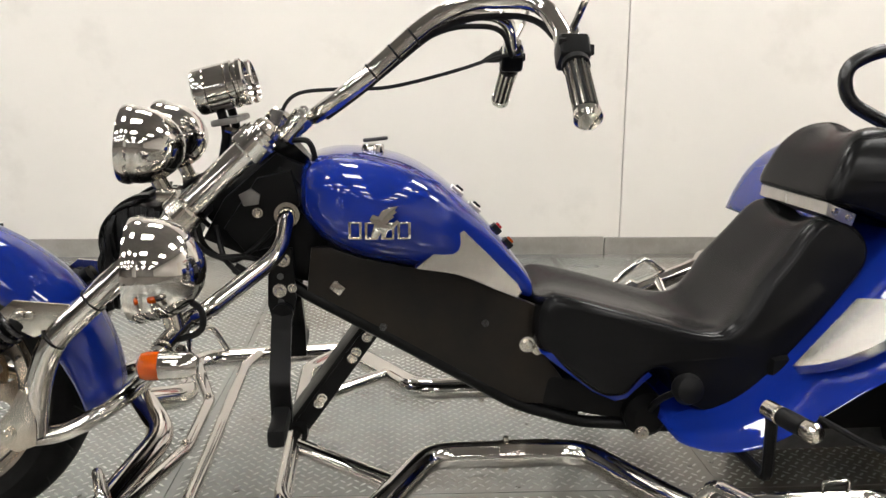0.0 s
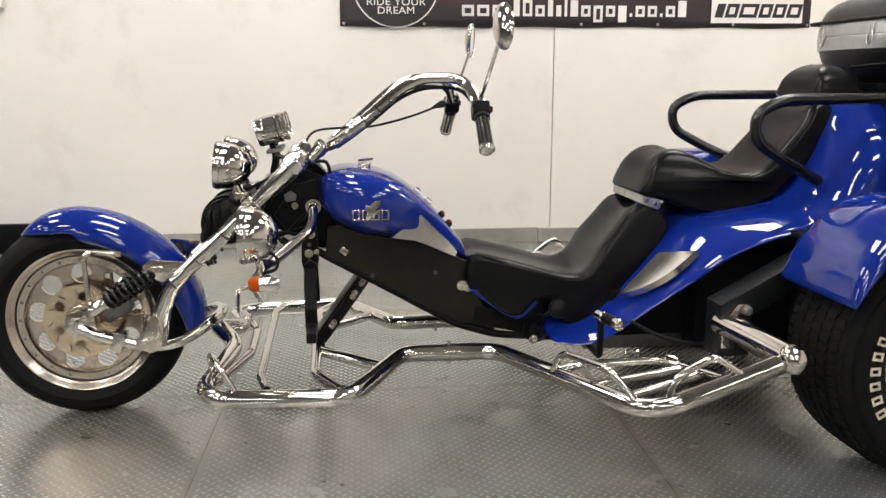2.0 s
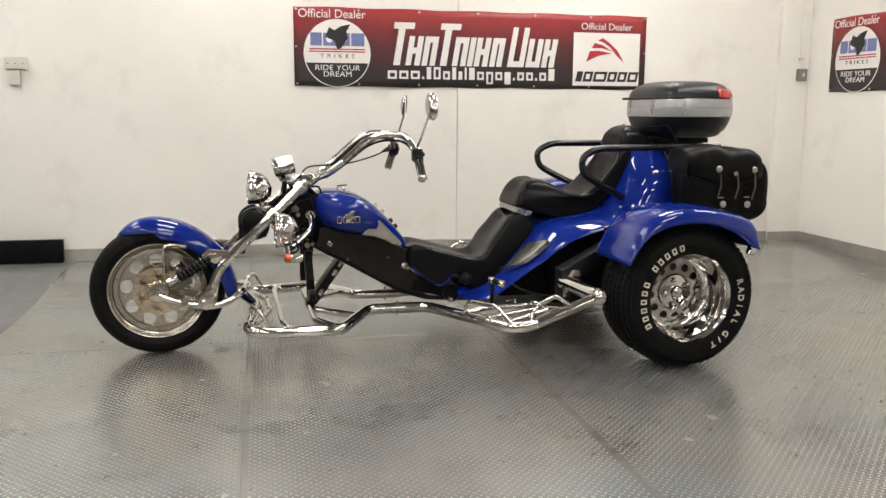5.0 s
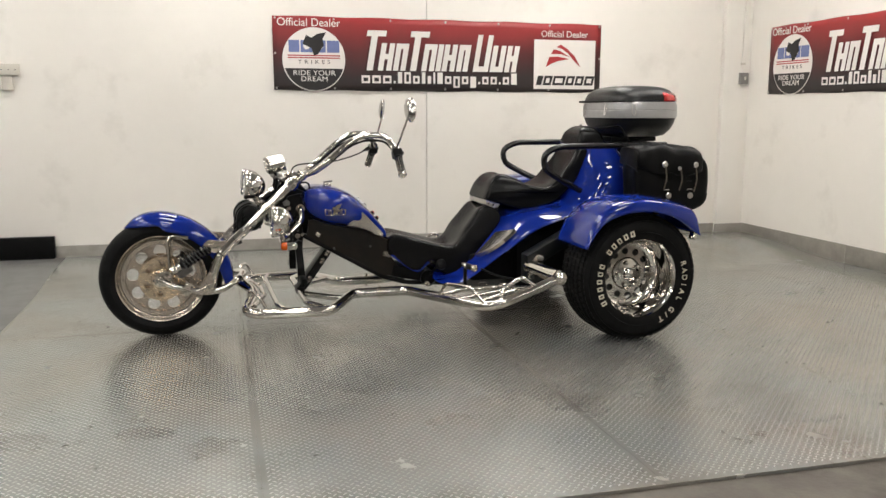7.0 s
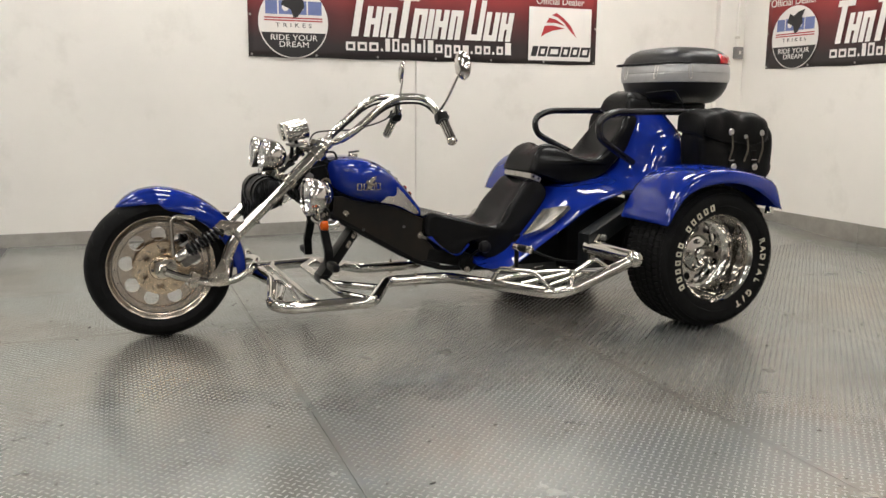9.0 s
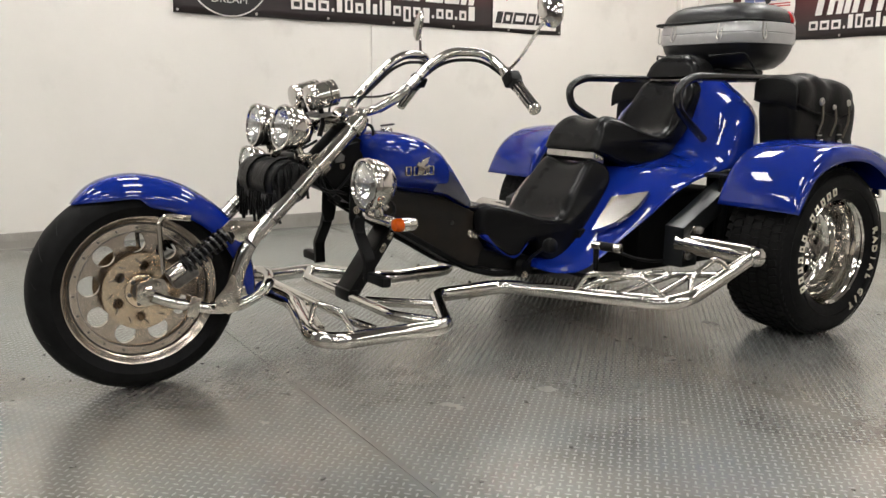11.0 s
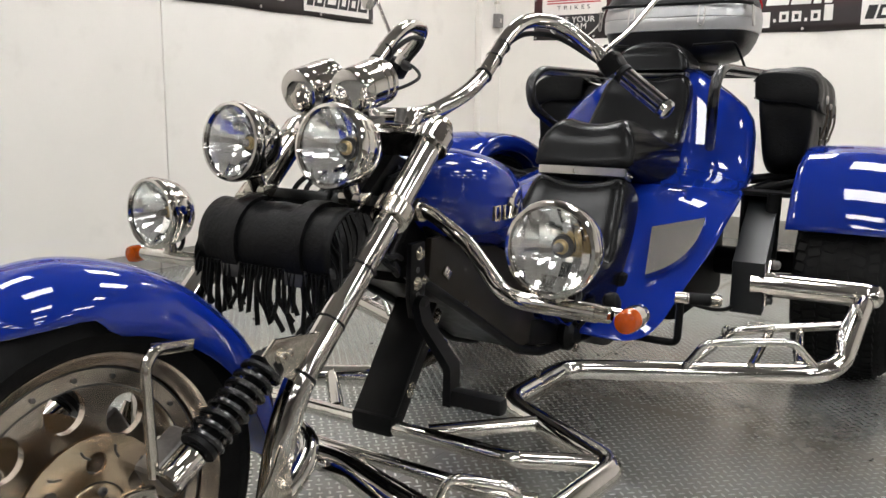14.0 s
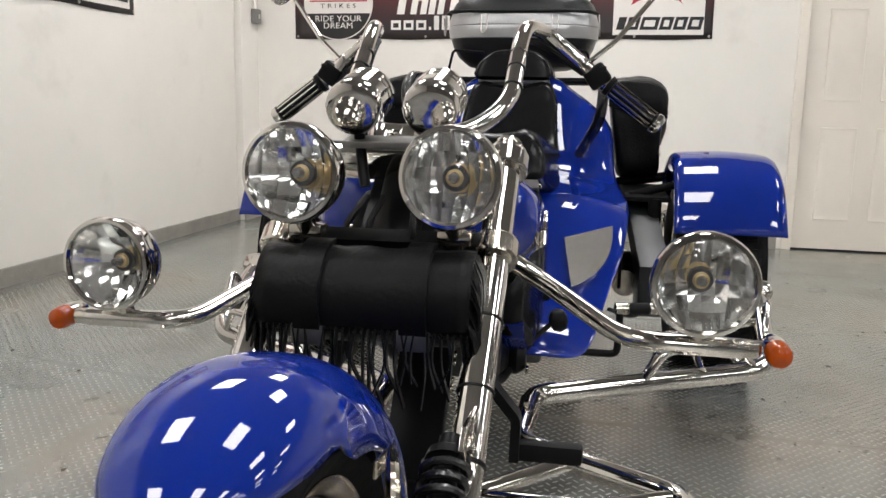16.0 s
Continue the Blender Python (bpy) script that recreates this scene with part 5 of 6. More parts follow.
# --- frame and side panels
for s in (-1, 1):
    sp = P("side_panel", slab([(0.765, 0.60), (0.80, 0.60), (0.86, 0.578), (0.95, 0.560), (1.04, 0.548), (1.13, 0.508), (1.20, 0.478), (1.205, 0.40), (1.275, 0.305), (1.262, 0.272), (1.17, 0.272), (1.037, 0.352), (0.902, 0.430), (0.815, 0.468), (0.755, 0.512)], s * 0.098 - 0.008, s * 0.098 + 0.008, 0.003), PANEL, "dull black side panel")
    for x, z in ((1.101, 0.444), (0.90, 0.44)):
        bolt((x, s * 0.107, z), (0, s, 0), 0.005, sp, DARKSTEEL)
    P("frame_tube", tube([(0.70, s * 0.085, 0.54), (0.755, s * 0.098, 0.507), (0.90, s * 0.098, 0.425), (1.17, s * 0.098, 0.268), (1.30, s * 0.10, 0.228), (1.55, s * 0.12, 0.215), (1.95, s * 0.18, 0.25)], 0.0125, 0.03, 12), BLACK, "black frame rail")
    P("front_plate", slab([(0.685, 0.60), (0.73, 0.60), (0.735, 0.50), (0.725, 0.455), (0.69, 0.45), (0.68, 0.49)], s * 0.105 - 0.006, s * 0.105 + 0.006, 0.003), BLACK)
    for x, z in ((0.704, 0.518), (0.705, 0.472), (0.712, 0.578)):
        P("washer", turned([(0.006, 0), (0.0135, 0), (0.0135, 0.002), (0.006, 0.002)], (x, s * 0.1105, z), (0, s, 0), 18), STAINLESS)
        bolt((x, s * 0.112, z), (0, s, 0), 0.008)
    for z in (0.546, 0.496):
        P("spare_hole", turned([(0.00001, 0), (0.0055, 0), (0.0065, 0.001), (0.0055, 0.001), (0.0052, 0.0004), (0.00001, 0.0004)], (0.706, s * 0.1115, z), (0, s, 0), 12), DARKSTEEL)
    bolt((0.728, s * 0.112, 0.523), (0, s, 0), 0.006)
    bolt((1.186, s * 0.107, 0.398), (0, s, 0), 0.011)
    bolt((1.207, s * 0.107, 0.388), (0, s, 0), 0.008)
    P("tab", box((0.813, s * 0.112, 0.522), (0.026, 0.008, 0.02), 0.002, (0, 40, 0)), STAINLESS)
    # strut to the front cross bar
    P("strut", slab([(0.868, 0.43), (0.892, 0.405), (0.748, 0.205), (0.718, 0.225)], s * 0.045 - 0.005, s * 0.045 + 0.005, 0.003), BLACK)
    for x, z in ((0.876, 0.415), (0.868, 0.402), (0.846, 0.371), (0.838, 0.358), (0.775, 0.274), (0.768, 0.262)):
        bolt((x, s * 0.050, z), (0, s, 0), 0.007)
    # foot pedal
    pd = P("foot_pedal", tube([(0.708, s * 0.118, 0.475), (0.706, s * 0.128, 0.440), (0.707, s * 0.192, 0.362), (0.709, s * 0.190, 0.285)], 0.010, 0.008, 10, flat=(0.019, 0.0085)), BLACK, "black forward foot pedal")
    P("pedal_rubber", box((0.710, s * 0.250, 0.302), (0.032, 0.118, 0.034), 0.009), SOFT, "flat black rubber foot pad", pd)
    P("pedal_pivot", turned([(0.02, 0), (0.02, 0.014), (0.00001, 0.016)], (0.709, s * 0.112, 0.475), (0, s, 0), 18), BLACK, "", pd)
P("strut_plate", box((0.7905, 0, 0.3285), (0.010, 0.104, 0.270), 0.003, (0, 36.2, 0)), BLACK, "flat black strut plate")
P("rung_clamp", box((0.722, 0, 0.204), (0.046, 0.108, 0.044), 0.01), BLACK)
P("bottom_tray", slab([(0.76, 0.50), (0.90, 0.43), (1.17, 0.27), (1.30, 0.235), (1.30, 0.26), (1.17, 0.30), (0.90, 0.455), (0.78, 0.53)], -0.09, 0.09, 0.003), BLACK)

# --- chrome nerf bars and floor rungs
for s in (-1, 1):
    nb = P("nerf_bar", tube([(0.405, s * 0.00, 0.258), (0.47, s * 0.10, 0.228), (0.405, s * 0.385, 0.187), (0.455, s * 0.462, 0.186), (0.815, s * 0.497, 0.188), (0.985, s * 0.172, 0.198), (1.285, s * 0.182, 0.199), (1.555, s * 0.745, 0.217), (1.62, s * 0.785, 0.236), (1.925, s * 0.800, 0.350)], 0.0262, 0.05, 18), CHROME, "thick polished chrome side bar")
    P("sleeve", turned([(0.025, 0), (0.0272, 0), (0.0272, 0.10), (0.025, 0.10)], (1.12, s * 0.177, 0.1985), (1, 0, 0), 24), STAINLESS, "", nb)
    P("sleeve_bolt", turned([(0.006, -0.036), (0.006, 0.036)], (1.135, s * 0.177, 0.1985), (0, 0, 1), 8), STAINLESS, "", nb)
    P("end_cap", turned([(0.00001, 0.05), (0.018, 0.047), (0.032, 0.036), (0.037, 0.018), (0.037, 0.0), (0.03, -0.012), (0.02, -0.016)], (1.925, s * 0.795, 0.352), (0.1, s, 0.05), 26), CHROME, "", nb)
    P("cross_tube", tube([(1.885, s * 0.50, 0.362), (1.92, s * 0.80, 0.356)], 0.037, 0, 22), CHROME, "", nb)
    P("tube_flange", slab([(1.862, 0.300), (1.862, 0.372), (1.905, 0.428), (1.945, 0.428), (1.945, 0.405), (1.90, 0.33), (1.90, 0.300)], s * 0.544 - 0.005, s * 0.544 + 0.005, 0.002), STAINLESS, "bright bolted flange plate", nb)
    # foot hoops
    P("front_hoop", tube([(0.425, s * 0.330, 0.212), (0.425, s * 0.365, 0.288), (0.462, s * 0.46, 0.280), (0.500, s * 0.462, 0.212)], 0.009, 0.025, 12), CHROME, "", nb)
    P("rear_hoop", tube([(1.400, s * 0.455, 0.225), (1.414, s * 0.50, 0.292), (1.487, s * 0.69, 0.306), (1.545, s * 0.735, 0.236)], 0.010, 0.025, 12), CHROME, "", nb)
    P("rear_hoop", tube([(1.615, s * 0.785, 0.25), (1.63, s * 0.775, 0.305), (1.725, s * 0.795, 0.368), (1.80, s * 0.80, 0.315)], 0.010, 0.025, 12), CHROME, "", nb)
    P("platform_tube", tube([(1.415, s * 0.452, 0.222), (1.500, s * 0.485, 0.250), (1.685, s * 0.500, 0.258), (1.738, s * 0.600, 0.270), (1.768, s * 0.790, 0.302)], 0.0118, 0.025, 14), CHROME, "", nb)
    for a, b in (((1.470, s * 0.598, 0.232), (1.738, s * 0.590, 0.264)), ((1.545, s * 0.700, 0.236), (1.750, s * 0.664, 0.272))):
        P("foot_slat", tube([a, b], 0.0112, 0, 12), CHROME, "", nb)
    for (x0, y0), (x1, y1) in (((1.600, 0.494), (1.642, 0.497)), ((1.704, 0.535), (1.724, 0.573))):
        P("tie_loop", tube([(x0, s * y0, 0.262), (x0, s * y0, 0.284), (x1, s * y1, 0.286), (x1, s * y1, 0.262)], 0.0028, 0.006, 6), CHROME, "", nb)
    P("inner_brace", tube([(0.735, s * 0.12, 0.200), (0.915, s * 0.285, 0.198)], 0.017, 0, 14), CHROME, "", nb)
for name, pts in (("front_rung", [(0.445, -0.36, 0.201), (0.515, -0.12, 0.205), (0.515, 0.12, 0.205), (0.445, 0.36, 0.201)]),
                  ("middle_rung", [(0.585, -0.445, 0.201), (0.562, -0.35, 0.205), (0.562, 0.35, 0.205), (0.585, 0.445, 0.201)])):
    P(name, tube(pts, 0.0135, 0.02, 14), CHROME, "polished chrome floor rung")
P("rear_rung", tube([(0.795, -0.465, 0.196), (0.718, -0.33, 0.199), (0.718, 0.33, 0.199), (0.795, 0.465, 0.196)], 0.0175, 0.03, 14), CHROME, "chrome cross tube")
for q in (-0.30, 0.30):
    bolt((0.513, q * 0.4, 0.217), (0, 0, 1), 0.006)

# --- seats
SEAT = [(1.195, 0.43), (1.199, 0.475), (1.215, 0.502), (1.25, 0.508), (1.371, 0.478), (1.46, 0.452), (1.52, 0.437), (1.57, 0.438), (1.605, 0.470), (1.635, 0.522), (1.686, 0.583), (1.725, 0.632), (1.755, 0.652), (1.79, 0.652), (1.825, 0.638), (1.850, 0.608), (1.853, 0.575), (1.835, 0.538), (1.77, 0.46), (1.705, 0.38), (1.63, 0.29), (1.60, 0.262), (1.565, 0.255), (1.525, 0.266), (1.485, 0.292), (1.462, 0.345), (1.435, 0.357), (1.408, 0.342), (1.378, 0.309), (1.345, 0.303), (1.31, 0.315), (1.221, 0.381), (1.20, 0.405)]
seat = P("seat", cushion(SEAT, 0.17, 0.020, 0.02, taper=lambda x, z: 0.178 - 0.028 * min(1, max(0, (z - 0.46) / 0.18)) ** 1.3 - 0.026 * max(0, (1.30 - x) / 0.1)), VINYL, "black vinyl bucket seat", angle=60)
for s in (-1, 1):
    P("seat_piping", tube([(1.218, s * 0.150, 0.478), (1.25, s * 0.156, 0.492), (1.371, s * 0.168, 0.463), (1.46, s * 0.170, 0.438), (1.52, s * 0.170, 0.424), (1.578, s * 0.170, 0.424), (1.612, s * 0.168, 0.458), (1.645, s * 0.164, 0.508), (1.695, s * 0.155, 0.572), (1.738, s * 0.143, 0.628)], 0.005, 0.03, 8), VINYL, "", seat)
def pillion_half(x, z):
    """Half width of the passenger seat: rounded over its front hump and the top of its back."""
    h = 0.160 + 0.03 * math.exp(-((x - 2.08) / 0.15) ** 2)
    if x < 2.03:
        h *= math.sqrt(max(0.2, 1 - 0.62 * max(0, (z - 0.71) / 0.125) ** 2))
    return h - 0.03 * min(1, max(0, (z - 0.88) / 0.1)) ** 2


PILLION = [(1.758, 0.69), (1.772, 0.735), (1.795, 0.78), (1.83, 0.815), (1.873, 0.826), (1.916, 0.818), (1.968, 0.793), (2.02, 0.768), (2.08, 0.752), (2.135, 0.756), (2.185, 0.785), (2.234, 0.84), (2.289, 0.905), (2.322, 0.962), (2.357, 0.98), (2.387, 0.974), (2.397, 0.93), (2.371, 0.87), (2.334, 0.801), (2.29, 0.75), (2.246, 0.713), (2.2, 0.675), (2.144, 0.648), (2.06, 0.625), (1.988, 0.621), (1.916, 0.636), (1.847, 0.66), (1.79, 0.676)]
P("pillion_seat", cushion(PILLION, 0.17, 0.022, 0.015, taper=pillion_half), VINYL, "black vinyl raised passenger seat", angle=60)
HEAD = [(2.345, 0.985), (2.342, 1.025), (2.356, 1.062), (2.384, 1.088), (2.418, 1.095), (2.452, 1.087), (2.482, 1.064), (2.497, 1.02), (2.495, 0.985)]
P("headrest", cushion(HEAD, 0.125, 0.030, taper=lambda x, z: 0.142 * math.sqrt(max(0.10, 1 - max(0, (z - 0.985) / 0.118) ** 2.4))), VINYL, "padded black headrest", angle=60)
P("headrest_plate", box((2.41, 0, 0.976), (0.10, 0.255, 0.014), 0.004, (0, 10, 0)), PLATE, "thin metal strip")
P("seat_plate", slab([(1.762, 0.659), (1.764, 0.683), (1.824, 0.660), (1.817, 0.634)], -0.142, 0.142, 0.003), PLATE, "bright metal strip between the seats")
for s in (-1, 1):
    for x, z in ((1.778, 0.667), (1.808, 0.655)):
        bolt((x, s * 0.143, z), (0, s, 0), 0.005)

# --- blue tail body: cross sections along its length
BODY = [  # x, top, bottom, half width low, half width at the top, fullness upper, fullness lower
    (1.445, 0.262, 0.246, 0.252, 0.215, 0.45, 0.7), (1.47, 0.272, 0.240, 0.275, 0.215, 0.42, 0.66), (1.52, 0.280, 0.238, 0.300, 0.215, 0.42, 0.66), (1.57, 0.295, 0.248, 0.315, 0.215, 0.42, 0.66), (1.62, 0.325, 0.276, 0.330, 0.218, 0.42, 0.66),
    (1.68, 0.382, 0.322, 0.346, 0.221, 0.42, 0.66), (1.75, 0.458, 0.380, 0.368, 0.226, 0.42, 0.66), (1.83, 0.545, 0.440, 0.395, 0.238, 0.45, 0.7), (1.91, 0.612, 0.502, 0.408, 0.262, 0.47, 0.75), (2.0, 0.636, 0.550, 0.415, 0.275, 0.45, 0.75),
    (2.1, 0.654, 0.580, 0.410, 0.26, 0.4, 0.7), (2.2, 0.672, 0.596, 0.400, 0.225, 0.45, 0.7), (2.27, 0.715, 0.604, 0.388, 0.21, 0.5, 0.75), (2.32, 0.812, 0.605, 0.38, 0.20, 0.6, 0.8), (2.36, 0.920, 0.605, 0.375, 0.195, 0.75, 0.9), (2.40, 0.978, 0.605, 0.372, 0.19, 0.82, 0.95), (2.45, 1.002, 0.605, 0.368, 0.185, 0.88, 1.0), (2.53, 1.008, 0.610, 0.345, 0.16, 0.92, 1.0), (2.58, 0.985, 0.62, 0.315, 0.15, 0.9, 1.0), (2.62, 0.925, 0.64, 0.28, 0.14, 0.85, 1.0), (2.65, 0.84, 0.66, 0.23, 0.13, 0.8, 1.0)]


def body_ring(x):
    zt, zb, w, wt, fu, fl = smooth_interp(BODY, x)
    h = zt - zb
    lift = 0.045 if x < 1.75 else 0.008
    side = [(0, zt), (wt * 0.6, zt - 0.002), (wt * 0.93, zt - 0.006 - 0.02 * h), (wt * 1.0, zt - 0.01 - 0.06 * h), (wt + (w - wt) * fu, zb + h * 0.66), (wt + (w - wt) * fl, zb + h * 0.42), (wt + (w - wt) * 0.97, zb + h * 0.24), (w, zb + h * 0.12), (w * 0.995, zb + 0.008), (w * 0.965, zb), (w * 0.72, zb + 0.004), (w * 0.6, zb + lift), (0, zb + lift)]
    return [(x, -y, z) for y, z in side] + [(x, y, z) for y, z in side[-2:0:-1]]


bm = bmesh.new()
loft(bm, [body_ring(x) for x in [1.445, 1.455, 1.47, 1.495, 1.52, 1.545, 1.57, 1.595, 1.62, 1.65, 1.68, 1.715, 1.75, 1.79, 1.83, 1.87, 1.91, 1.955, 2.0, 2.05, 2.1, 2.15, 2.2, 2.24, 2.28, 2.32, 2.36, 2.40, 2.45, 2.49, 2.53, 2.565, 2.60, 2.63, 2.65]])
body = smoothed(P("body", bm, BLUE, "glossy blue moulded tail body", angle=75), 1)


for s in (-1, 1):
    tl, tr, bl = V(1.800, 0.222, 0.506), V(1.859, 0.362, 0.538), V(1.668, 0.252, 0.385)
    nrm = (tr - tl).cross(bl - tl).normalized()
    if nrm.z < 0:
        nrm = -nrm
    belly = ((tr + bl) / 2 - tl) * 0.40
    edge = [tl] + [tr.lerp(bl, k / 10) + belly * 4 * (k / 10) * (1 - k / 10) for k in range(11)]
    bm = bmesh.new()
    loft(bm, [[(q.x, s * q.y, q.z) for q in (p + nrm * d for p in edge)] for d in (0.010, -0.012)])
    P("side_vent", bm, VENT, "flat polished metal trim panel", body)
P("under_lip", slab([(1.205, 0.395), (1.225, 0.378), (1.31, 0.312), (1.355, 0.292), (1.38, 0.298), (1.43, 0.345), (1.41, 0.36), (1.36, 0.33), (1.25, 0.40)], -0.158, 0.158, 0.006), BLUE, "blue lower edge under the seat", body)

# --- rear fenders
FT = [(2.014, 0.509, 2.024, 0.506), (2.030, 0.566, 2.058, 0.561), (2.070, 0.640, 2.105, 0.626), (2.13, 0.700, 2.165, 0.658), (2.21, 0.737, 2.245, 0.680), (2.31, 0.750, 2.340, 0.686), (2.42, 0.744, 2.430, 0.677), (2.52, 0.726, 2.51, 0.650), (2.60, 0.705, 2.57, 0.615), (2.648, 0.688, 2.615, 0.580), (2.666, 0.630, 2.645, 0.562), (2.670, 0.556, 2.668, 0.553)]
for s in (-1, 1):
    bm = bmesh.new()
    rings = []
    fine = []
    for a, b in zip(FT, FT[1:]):
        for k in range(3):
            fine.append([a[i] + (b[i] - a[i]) * k / 3 for i in range(4)])
    fine.append(FT[-1])
    fine = [[sum(fine[min(max(k + d, 0), len(fine) - 1)][i] for d in (-1, 0, 1)) / 3 if 0 < k < len(fine) - 1 else fine[k][i] for i in range(4)] for k in range(len(fine))]
    for xt, zt, xl, zl in fine:
        mix = lambda f: (xt + (xl - xt) * f, zt + (zl - zt) * f)
        ring = []
        for y, f in ((-0.556, 1.0), (-0.556, 0.55), (-0.558, 0.28), (-0.566, 0.10), (-0.585, 0.02), (-0.64, -0.02), (-0.655, -0.05), (-0.71, -0.068), (-0.765, -0.05), (-0.78, -0.02), (-0.83, 0.03), (-0.862, 0.10), (-0.882, 0.24), (-0.892, 0.5), (-0.897, 0.8), (-0.899, 1.0)):
            x, z = mix(f)
            ring.append((x, -s * y, z))
        rings.append(ring)
    loft(bm, rings, closed=False)
    rf = thick(P("rear_fender", bm, BLUE, "wide glossy blue rear mudguard", angle=60), 0.005)
    if s > 0:
        rf.modifiers["thickness"].offset = 1
    P("fender_brace", tube([(2.22, s * 0.42, 0.60), (2.24, s * 0.57, 0.64)], 0.014, 0, 10), DULLBLACK, "", rf)
    P("fender_brace", tube([(2.55, s * 0.28, 0.60), (2.60, s * 0.57, 0.64)], 0.018, 0, 10), DULLBLACK, "", rf)
    # tail lamp and rear bumper tube
    tl = P("tail_lamp", turned([(0.028, 0), (0.03, 0.03), (0.02, 0.04), (0.00001, 0.042)], (2.668, s * 0.70, 0.60), (1, 0, 0), 18), RED, "round red tail lamp")
    P("rear_indicator", turned([(0.00001, 0), (0.012, 0.002), (0.02, 0.02), (0.02, 0.045), (0.00001, 0.05)], (2.685, s * 0.80, 0.565), (-0.2, s * 0.2, -1), 16), CHROME, "", tl)
    P("rear_bumper", tube([(2.62, s * 0.52, 0.50), (2.76, s * 0.58, 0.50), (2.79, s * 0.60, 0.43), (2.75, s * 0.60, 0.36), (2.66, s * 0.5, 0.33)], 0.022, 0.05, 14), CHROME, "chrome rear bumper tube")

# --- rear wheels
RW = (2.362, 0.333)
for s in (-1, 1):
    c = (RW[0], 0, RW[1])
    ax = (0, s, 0)
    rw = P("rear_wheel", turned([(0.198, 0.835), (0.203, 0.842), (0.207, 0.838), (0.207, 0.830), (0.199, 0.824), (0.194, 0.81), (0.189, 0.78), (0.184, 0.74), (0.176, 0.71), (0.166, 0.697), (0.158, 0.692), (0.150, 0.690), (0.150, 0.684), (0.186, 0.60), (0.205, 0.596), (0.209, 0.80), (0.209, 0.83)], c, ax, 72), CHROME, "deep-dish chrome slotted steel wheel")
    tyre_prof = [(0.20, 0.836), (0.213, 0.848), (0.235, 0.858), (0.260, 0.862), (0.284, 0.858), (0.300, 0.848), (0.312, 0.836), (0.3205, 0.822), (0.3265, 0.803), (0.3305, 0.77), (0.331, 0.72), (0.3305, 0.67), (0.3290, 0.63), (0.326, 0.612), (0.316, 0.598), (0.302, 0.586), (0.284, 0.577), (0.260, 0.573), (0.235, 0.578), (0.213, 0.590), (0.20, 0.602)]
    ty = P("tyre", turned(tyre_prof, c, ax, 96), RUBBER, "wide black tyre with raised white lettering", rw)
    for r in (0.243, 0.300):
        P("sidewall_rib", turned([(r - 0.0015, 0.8555), (r, 0.8622 if r < 0.27 else 0.856), (r + 0.0015, 0.8555 if r < 0.27 else 0.848)], c, ax, 96), RUBBER, "", rw)
    # tread blocks
    blocks = bmesh.new()
    rows = [(0.604, 0.026), (0.640, 0.036), (0.682, 0.034), (0.723, 0.034), (0.764, 0.036), (0.803, 0.030), (0.824, 0.014)]
    N = 66
    for i, (yc, wy) in enumerate(rows):
        for k in range(N):
            a = 2 * math.pi * (k + 0.5 * (i % 2)) / N
            r = 0.3285 if 0.62 < yc < 0.80 else (0.3235 if yc < 0.82 else 0.3125)
            q = Matrix.Translation((RW[0] + r * math.cos(a), s * yc, RW[1] + r * math.sin(a))) @ Euler((0, -a, radians(0))).to_matrix().to_4x4() @ Euler((radians(12 if i % 2 else -12), 0, 0)).to_matrix().to_4x4()
            if RW[1] + r * math.sin(a) < 0.02:
                continue
            block(blocks, q, (0.011, wy * 0.93, 0.0225))
    tr = P("tread", blocks, TREADRUBBER, "worn blocky tread", rw)
    P("wheel_centre", holed_disc(0.086, 0.150, 12, 0.0185, 0.120, s * 0.690, s * 0.684, (RW[0], RW[1]), 0.1), CHROME, "chrome wheel centre with round holes", rw)
    P("wheel_dome", turned([(0.088, 0.688), (0.080, 0.702), (0.062, 0.708), (0.036, 0.708), (0.030, 0.712), (0.028, 0.728), (0.020, 0.734), (0.00001, 0.735)], c, ax, 36), CHROME, "", rw)
    for k in range(5):
        a = 2 * math.pi * k / 5 + 0.6
        P("wheel_nut", turned([(0.013, 0), (0.013, 0.012), (0.010, 0.020), (0.00001, 0.023)], (RW[0] + 0.062 * math.cos(a), s * 0.705, RW[1] + 0.062 * math.sin(a)), ax, 6), CHROME, "", rw)
    for k in range(24):
        a = 2 * math.pi * k / 24
        P("rivet", turned([(0.0045, 0), (0.004, 0.003), (0.00001, 0.004)], (RW[0] + 0.154 * math.cos(a), s * 0.691, RW[1] + 0.154 * math.sin(a)), ax, 8), CHROME, "", rw)
    P("brake_drum", turned([(0.00001, 0.60), (0.13, 0.60), (0.135, 0.62), (0.135, 0.655), (0.12, 0.664), (0.00001, 0.664)], c, ax, 36), DARKSTEEL, "", rw)
    # sidewall lettering: plain blocks for the maker, letters for the tyre kind
    if s < 0:
        def wall_at(r):
            return float(np.interp(r, [q[0] for q in tyre_prof[:9]], [q[1] for q in tyre_prof[:9]]))
        rc = 0.245
        def on_wall(a, r):
            return Matrix.Translation((RW[0] + r * math.cos(a), -wall_at(r) - 0.0028, RW[1] + r * math.sin(a))) @ Euler((0, -a + math.pi / 2, 0)).to_matrix().to_4x4() @ pose(0, 0, 0, 90)
        for a in [208 - 9.2 * k for k in range(6)] + [143 - 9.2 * k for k in range(5)]:
            bm = bmesh.new()
            m = on_wall(radians(a), rc)
